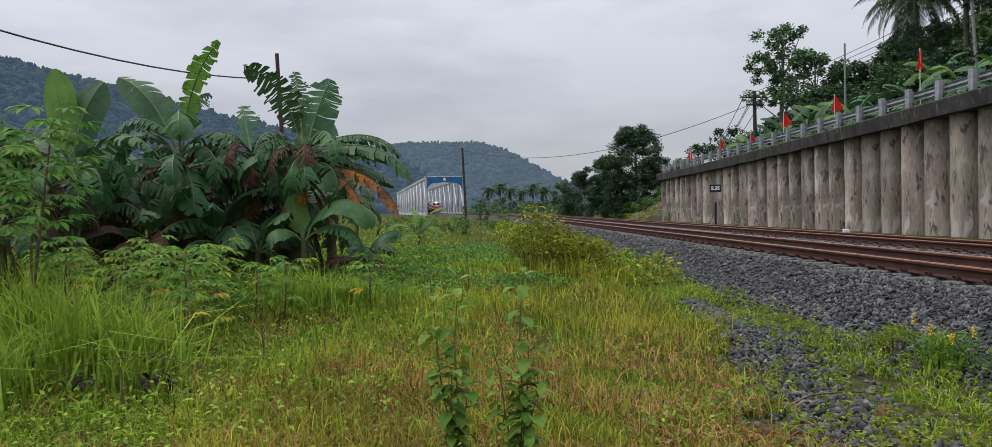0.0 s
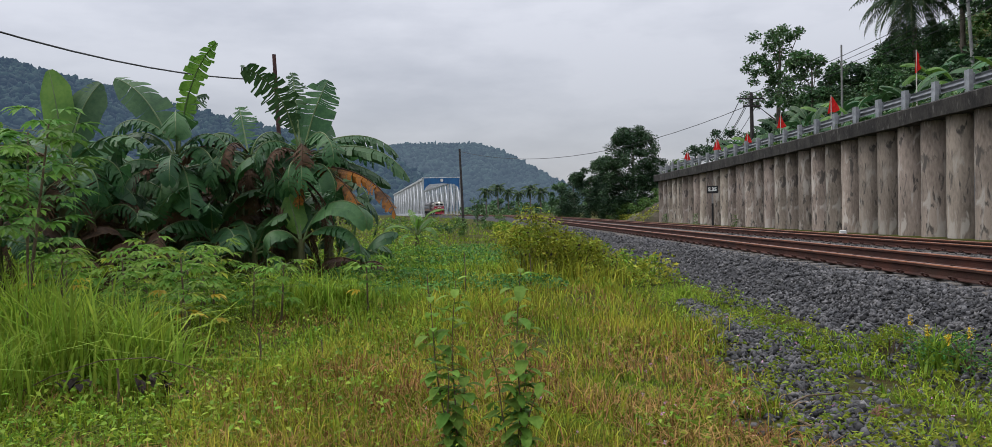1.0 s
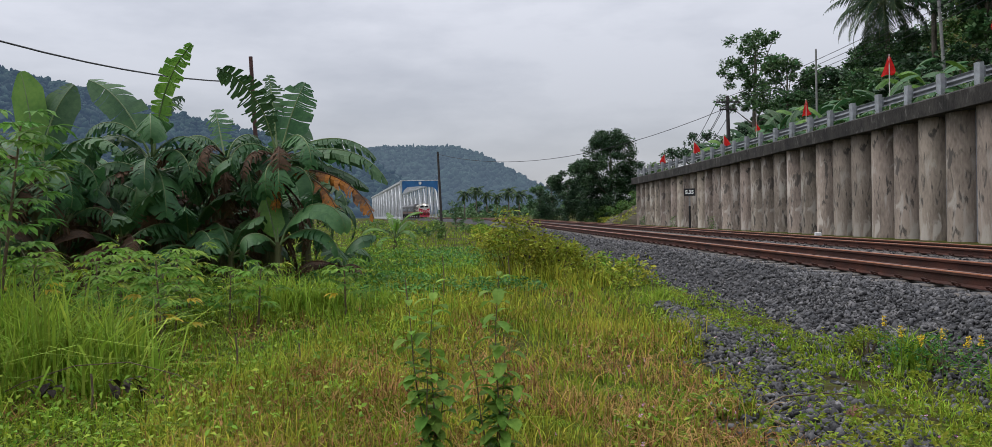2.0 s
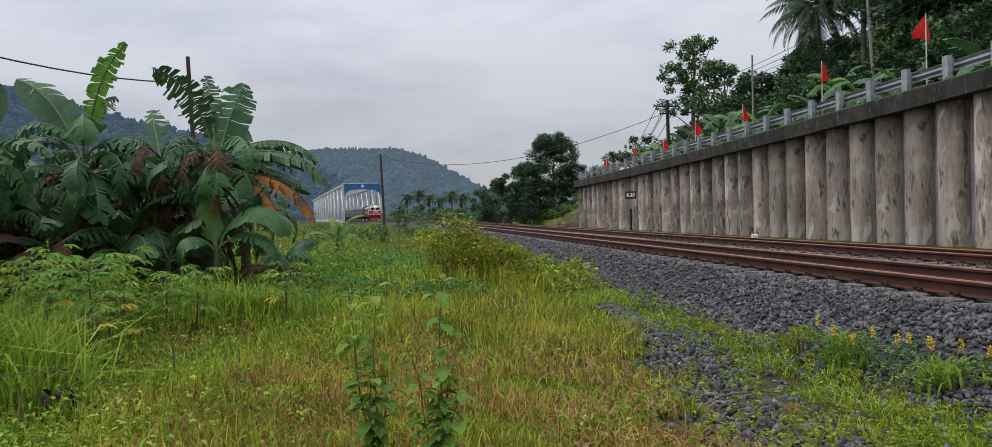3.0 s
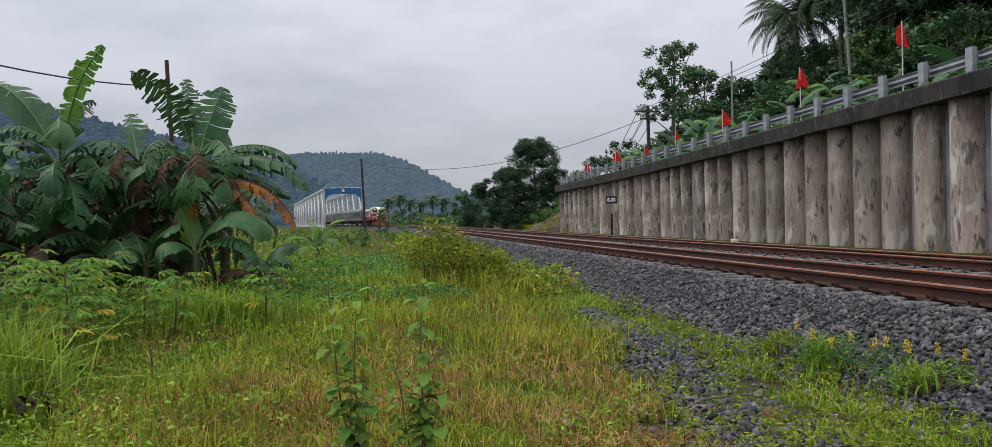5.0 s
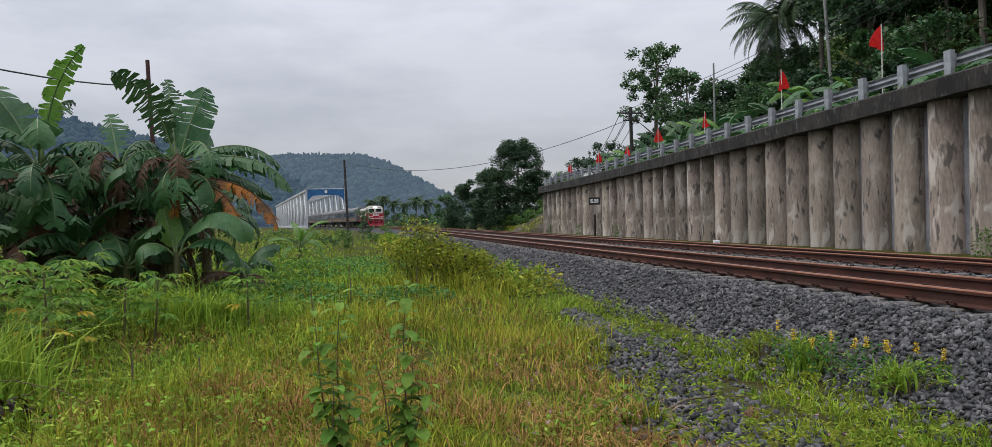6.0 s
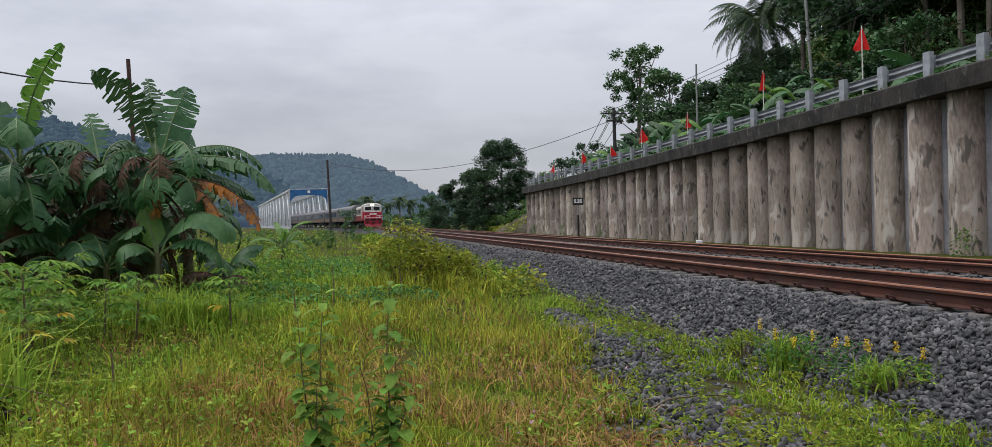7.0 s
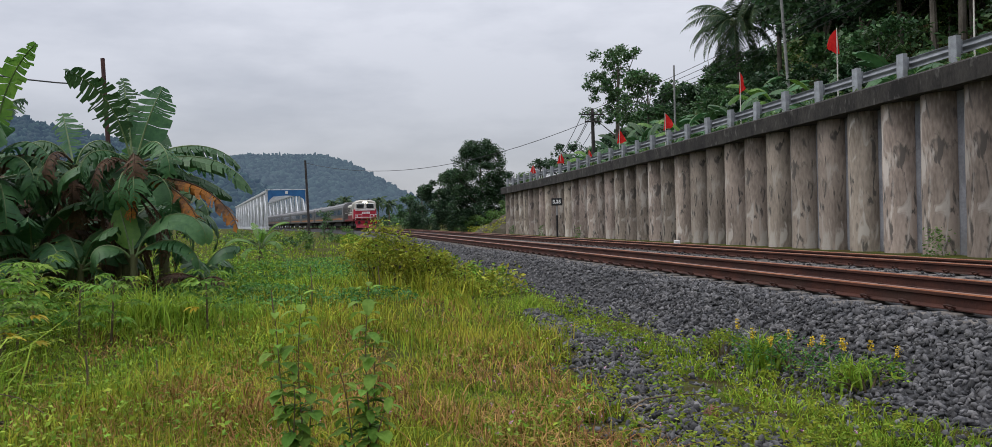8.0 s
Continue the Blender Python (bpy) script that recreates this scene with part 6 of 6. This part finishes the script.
        if i % 3 == 1:
            rows[1] = (*rows[1][:6], "y")
            rows[4] = (*rows[4][:6], "y")
        ob_before = set(bpy.data.objects)
        banana(p.x, p.y, h, rows, "banana plant with broad leaves behind the road", 90 + i, (0, 0), 0.1, 0)
        made = [o for o in bpy.data.objects if o not in ob_before and o.parent is None][0]
        made.location.z = base_z - 0.05
    # low growth on the hillside and along the guard rail
    n = 26000
    s, l = RNG.uniform(12, 96, n), 22 + 24 * RNG.random(n) ** 1.3
    q = np.array([tuple(plan(float(a), float(b), ground_z(float(a), float(b)))) for a, b in zip(s, l)])
    q[:, 2] += RNG.random(n) ** 1.5 * 1.6
    v, f = leaves(q, RNG.uniform(0.2, 0.5, n), 0.5, 0.5)
    stuff("hillside_scrub", v, f, TREE_MID, "tangled green scrub covering the hillside", "scrub")
    n = 9000
    s, l = RNG.uniform(8, 69, n), 16.45 + 1.6 * RNG.random(n)
    hgt = np.clip(0.42 + 0.45 * patchy(s * 0.9, l, 0.8), 0.04, 0.8)
    q = np.array([tuple(plan(float(a), float(b), road_z(float(a)) - 0.1)) for a, b in zip(s, l)])
    q[:, 2] += RNG.random(n) * hgt
    v, f = leaves(q, RNG.uniform(0.07, 0.17, n), 0.45, 0.45)
    stuff("roadside_weeds", v, f, TREE_LIGHT, "bright weeds growing behind the guard rail", "weeds")
    n = 700
    s, l = RNG.uniform(15, 69, n), 15.3 + 0.9 * RNG.random(n)
    keep = patchy(s, l * 3, 0.9, 2) > 0.25
    q = np.array([tuple(plan(float(a), float(b), road_z(float(a)))) for a, b in zip(s[keep], l[keep])])
    q[:, 2] += RNG.random(len(q)) * 0.2
    v, f = leaves(q, RNG.uniform(0.06, 0.13, len(q)), 0.45, 0.45)
    stuff("beam_weeds", v, f, TREE_LIGHT, "small weeds rooted on the capping beam", "weeds")
    n = 2600
    s, l = RNG.uniform(69.6, 80, n), RNG.uniform(14.2, 18.6, n)
    q = np.array([tuple(plan(float(a), float(b), 0.2 + 0.75 * max(0.0, float(b) - 14.4) * max(0.05, 1 - (float(a) - 69) / 10.5))) for a, b in zip(s, l)])
    q[:, 2] += RNG.random(n) * 0.6
    v, f = leaves(q, RNG.uniform(0.1, 0.26, n), 0.35, 0.4)
    stuff("slope_scrub", v, f, LEAF_OLIVE, "olive scrub and dry grass on the slope by the wall's end", "scrub")
    # weeds at the wall's foot
    n = 700
    c = RNG.choice([18.6, 48.5, 57.0, 66.0], n)
    s, l = c + RNG.normal(0, 0.22, n), 15.15 + 0.35 * RNG.random(n)
    q = np.array([tuple(plan(float(a), float(b), 0.2)) for a, b in zip(s, l)])
    q[:, 2] += RNG.random(n) ** 1.4 * 0.75
    v, f = leaves(q, RNG.uniform(0.06, 0.12, n), 0.5, 0.3)
    stuff("wall_weeds", v, f, TREE_LIGHT, "small weeds at the foot of the wall", "weeds")
    # far palms and hedge beyond the bridge curve
    for i, (az, d, h) in enumerate(((-6.4, 215, 5.2), (-5.6, 220, 6.0), (-4.9, 230, 5.2), (-3.4, 205, 5.4), (-2.7, 200, 4.6), (-4.2, 240, 5.0))):
        a = radians(az)
        palm(d * math.sin(a), d * math.cos(a), h * 1.2, "distant coconut palm beyond the railway curve", 16, 2.9, z0=0.0, seed=60 + i, leaf=0.9)
    for i in range(16):
        a, d = radians(-7.2 + 0.62 * i + rr.uniform(-0.2, 0.2)), rr.uniform(235, 270)
        tree(d * math.sin(a), d * math.cos(a), rr.uniform(3.0, 5.6), rr.uniform(2.2, 3.4), 900, 0.6, TREE_MID, "distant tree beyond the railway curve", crown_low=0.0, clumps=12, grp="distant trees", z0=0.0)
    for i in range(14):
        a, d = radians(-16.5 - 2.4 * i + rr.uniform(-0.6, 0.6)), rr.uniform(75, 120)
        tree(d * math.sin(a), d * math.cos(a), rr.uniform(3.4, 6.0), rr.uniform(2.2, 3.4), 1300, 0.5, TREE_MID if i % 2 else TREE_DARK, "tree behind the banana thicket", crown_low=0.05, clumps=16, grp="distant trees", z0=0.2)
    n = 7000
    a, d = np.radians(RNG.uniform(-8.2, 3.5, n)), RNG.uniform(215, 275, n)
    q = np.stack([d * np.sin(a), d * np.cos(a), RNG.random(n) ** 1.3 * (2.3 + 1.1 * np.sin(a * 160) + 0.7 * np.sin(a * 410))], 1)
    v, f = leaves(q, RNG.uniform(0.6, 1.2, n), 0.5, 0.5)
    stuff("distant_scrub", v, f, TREE_MID, "distant green undergrowth beyond the railway curve", "scrub")
    # shrubs between the weeds and the bridge
    for i in range(18):
        a, d = radians(-13.5 + 0.72 * i + rr.uniform(-0.3, 0.3)), rr.uniform(42, 88)
        x, y = d * math.sin(a), d * math.cos(a)
        if math.cos(HEAD) * x + math.sin(HEAD) * y > 3.2:
            continue
        tree(x, y, rr.uniform(0.45, 1.0), rr.uniform(0.6, 1.2), 520, 0.13, TREE_LIGHT if i % 3 else TREE_MID, "waist-high green shrub beside the line", crown_low=0.05, clumps=10, name="shrub", category="shrub", grp="shrubs by the line", z0=0.05)
    # a rank hedge of weeds between the meadow and the ballast farther on
    for i in range(30):
        s, l = 15.5 + 2.1 * i + rr.uniform(-0.6, 0.6), rr.uniform(1.6, 3.5)
        p = plan(s, l)
        tree(p.x, p.y, rr.uniform(0.22, 0.50), rr.uniform(0.6, 1.0), 420, 0.08 + 0.0010 * s, (LEAF_OLIVE, LEAF_LOW, LEAF_LOW)[i % 3], "rank green weeds beside the ballast", crown_low=0.03, clumps=12, name="shrub", category="shrub",
             grp="shrubs by the line", z0=0.0)
    # thorny little tree left of the train's way
    tree(-7.6, 62, 2.3, 0.9, 500, 0.16, TREE_MID, "slender young tree in the weeds", crown_low=0.3, clumps=10, z0=0.1)


build_trees()


def build_rock_slope():
    ss, ks = [69.0 + 0.55 * i for i in range(20)], 12
    v, f = [], []
    for i, s in enumerate(ss):
        for k in range(ks):
            u = k / (ks - 1)
            l = 15.45 - min(1.6, max(0, s - 69.6) * 0.45) + 3.2 * u
            z = 0.1 + (3.0 * u ** 0.7) * max(0.05, 1 - (s - 69) / 10.5)
            z += (0.5 * noise.noise((s * 0.8, l * 0.8, 1.7)) + 0.75 * noise.noise((s * 1.9, l * 2.6, 4.1))) * min(1, 3 * u)
            v.append(plan(s, l, z if k else -0.2))
    for i in range(len(ss) - 1):
        for k in range(ks - 1):
            a = i * ks + k
            f.append((a, a + ks, a + ks + 1, a + 1))
    tagged(hang("rock_slope", mesh_of("rock_slope", v, f), ROCK), "bare rocky slope at the end of the wall", "rock slope", kind="structure")


build_rock_slope()

# Aerial haze stands in as a faint blue emission on the hill.
HILL_NEAR_HAZED = mat("near hill with haze glow", (0.010, 0.022, 0.016), (0.022, 0.040, 0.026), 0.02, 0.9, spec=0.1, island=0.5, glow=((0.040, 0.061, 0.102), 1.0))
# Thicker haze of the farther ridge, likewise blue emission in the surface.
HILL_FAR_HAZED = mat("far hill with haze glow", (0.010, 0.020, 0.017), (0.020, 0.036, 0.027), 0.02, 0.9, spec=0.1, island=0.35, glow=((0.070, 0.097, 0.142), 1.0))


def hill(name, profile, r0, r1, n, size, material, label, seed):
    """A far ridge covered with tree crowns: bearings and heights in degrees of its skyline, from r0 at its foot to r1."""
    azs, els = [p[0] for p in profile], [p[1] for p in profile]

    def top(a):
        return np.interp(a, azs, els)

    cols, rows = 90, 10
    v, f = [], []
    for i in range(cols):
        a = azs[0] + (azs[-1] - azs[0]) * i / (cols - 1)
        for k in range(rows):
            u = k / (rows - 1)
            r = r0 + (r1 - r0) * u
            z = -2 + (np.tan(np.radians(top(a))) * r1 - size * 0.8) * u ** 0.85
            v.append((r * math.sin(radians(a)), r * math.cos(radians(a)), float(z)))
    for i in range(cols - 1):
        for k in range(rows - 1):
            a = i * rows + k
            f.append((a, a + rows, a + rows + 1, a + 1))
    ob = tagged(hang(name, smooth(mesh_of(name, v, f)), material), label, "hill", kind="structure")
    a = RNG.uniform(azs[0], azs[-1], n)
    u = 1 - RNG.random(n) ** 1.6 * 0.97
    r = r0 + (r1 - r0) * u
    z = -2 + (np.tan(np.radians(top(a))) * r1 - size * 0.8) * u ** 0.85 + RNG.uniform(-0.3, 0.35, n) * size
    p = np.stack([r * np.sin(np.radians(a)), r * np.cos(np.radians(a)), z], 1)
    v, f = stone_cloud(p, RNG.uniform(0.6, 1.35, n) * size)
    crowns = stuff(name + "_woods", v, f, material, "tree crowns covering the far hillside", "woods")


hill("backdrop_far_hill", [(-24, 5.4), (-20, 4.8), (-16.2, 4.4), (-13.7, 4.66), (-12, 4.84), (-9.5, 4.80), (-6.9, 4.78), (-5.2, 4.25), (-3.1, 3.05), (-1.7, 2.25), (0.5, 1.2), (4, 0.6)], 700, 1300, 16000, 9, HILL_FAR_HAZED,
     "wooded hill behind the bridge, blue haze glowing from its material", 1)
hill("backdrop_near_hill", [(-75, 12), (-50, 11.2), (-36, 9.85), (-34.2, 9.38), (-31.8, 8.86), (-29.4, 8.3), (-25.7, 7.24), (-22.6, 6.5), (-18, 5.6), (-15.3, 5.0), (-12, 3.6), (-10, 2.4)], 480, 900, 15000, 7.5, HILL_NEAR_HAZED,
     "wooded hill rising behind the banana plants, haze added as blue glow", 2)


# ---- what moves: the train along the line, and the flags in a light wind ----
def motions():
    times = [i * 0.5 for i in range(17)]
    for ob, behind, long in TRAIN:
        rows = []
        for t in times:
            s = 103.5 + 18.7 * (8 - t) + behind
            a, z = plan(s, L0, RAIL_Z), plan(s + long, L0, RAIL_Z)
            rows.append((t, Matrix.Translation(a) @ pose(0, 0, 0, 0, 0, math.degrees(math.atan2(-(z - a).x, (z - a).y)))))
        walk(ob, rows)
    for cloth, h, seed in FLAGS:
        rows = []
        for i in range(21):
            t = i * 0.4
            yaw = 35 * math.sin(1.7 * t + seed * 1.9) + 18 * math.sin(3.9 * t + seed) + (165 if seed in (3, 9) else 15)
            dip = 8 * math.sin(2.6 * t + seed * 0.7) + 12
            rows.append((t, pose(0, 0, h, 0, dip, yaw)))
        walk(cloth, rows)


motions()
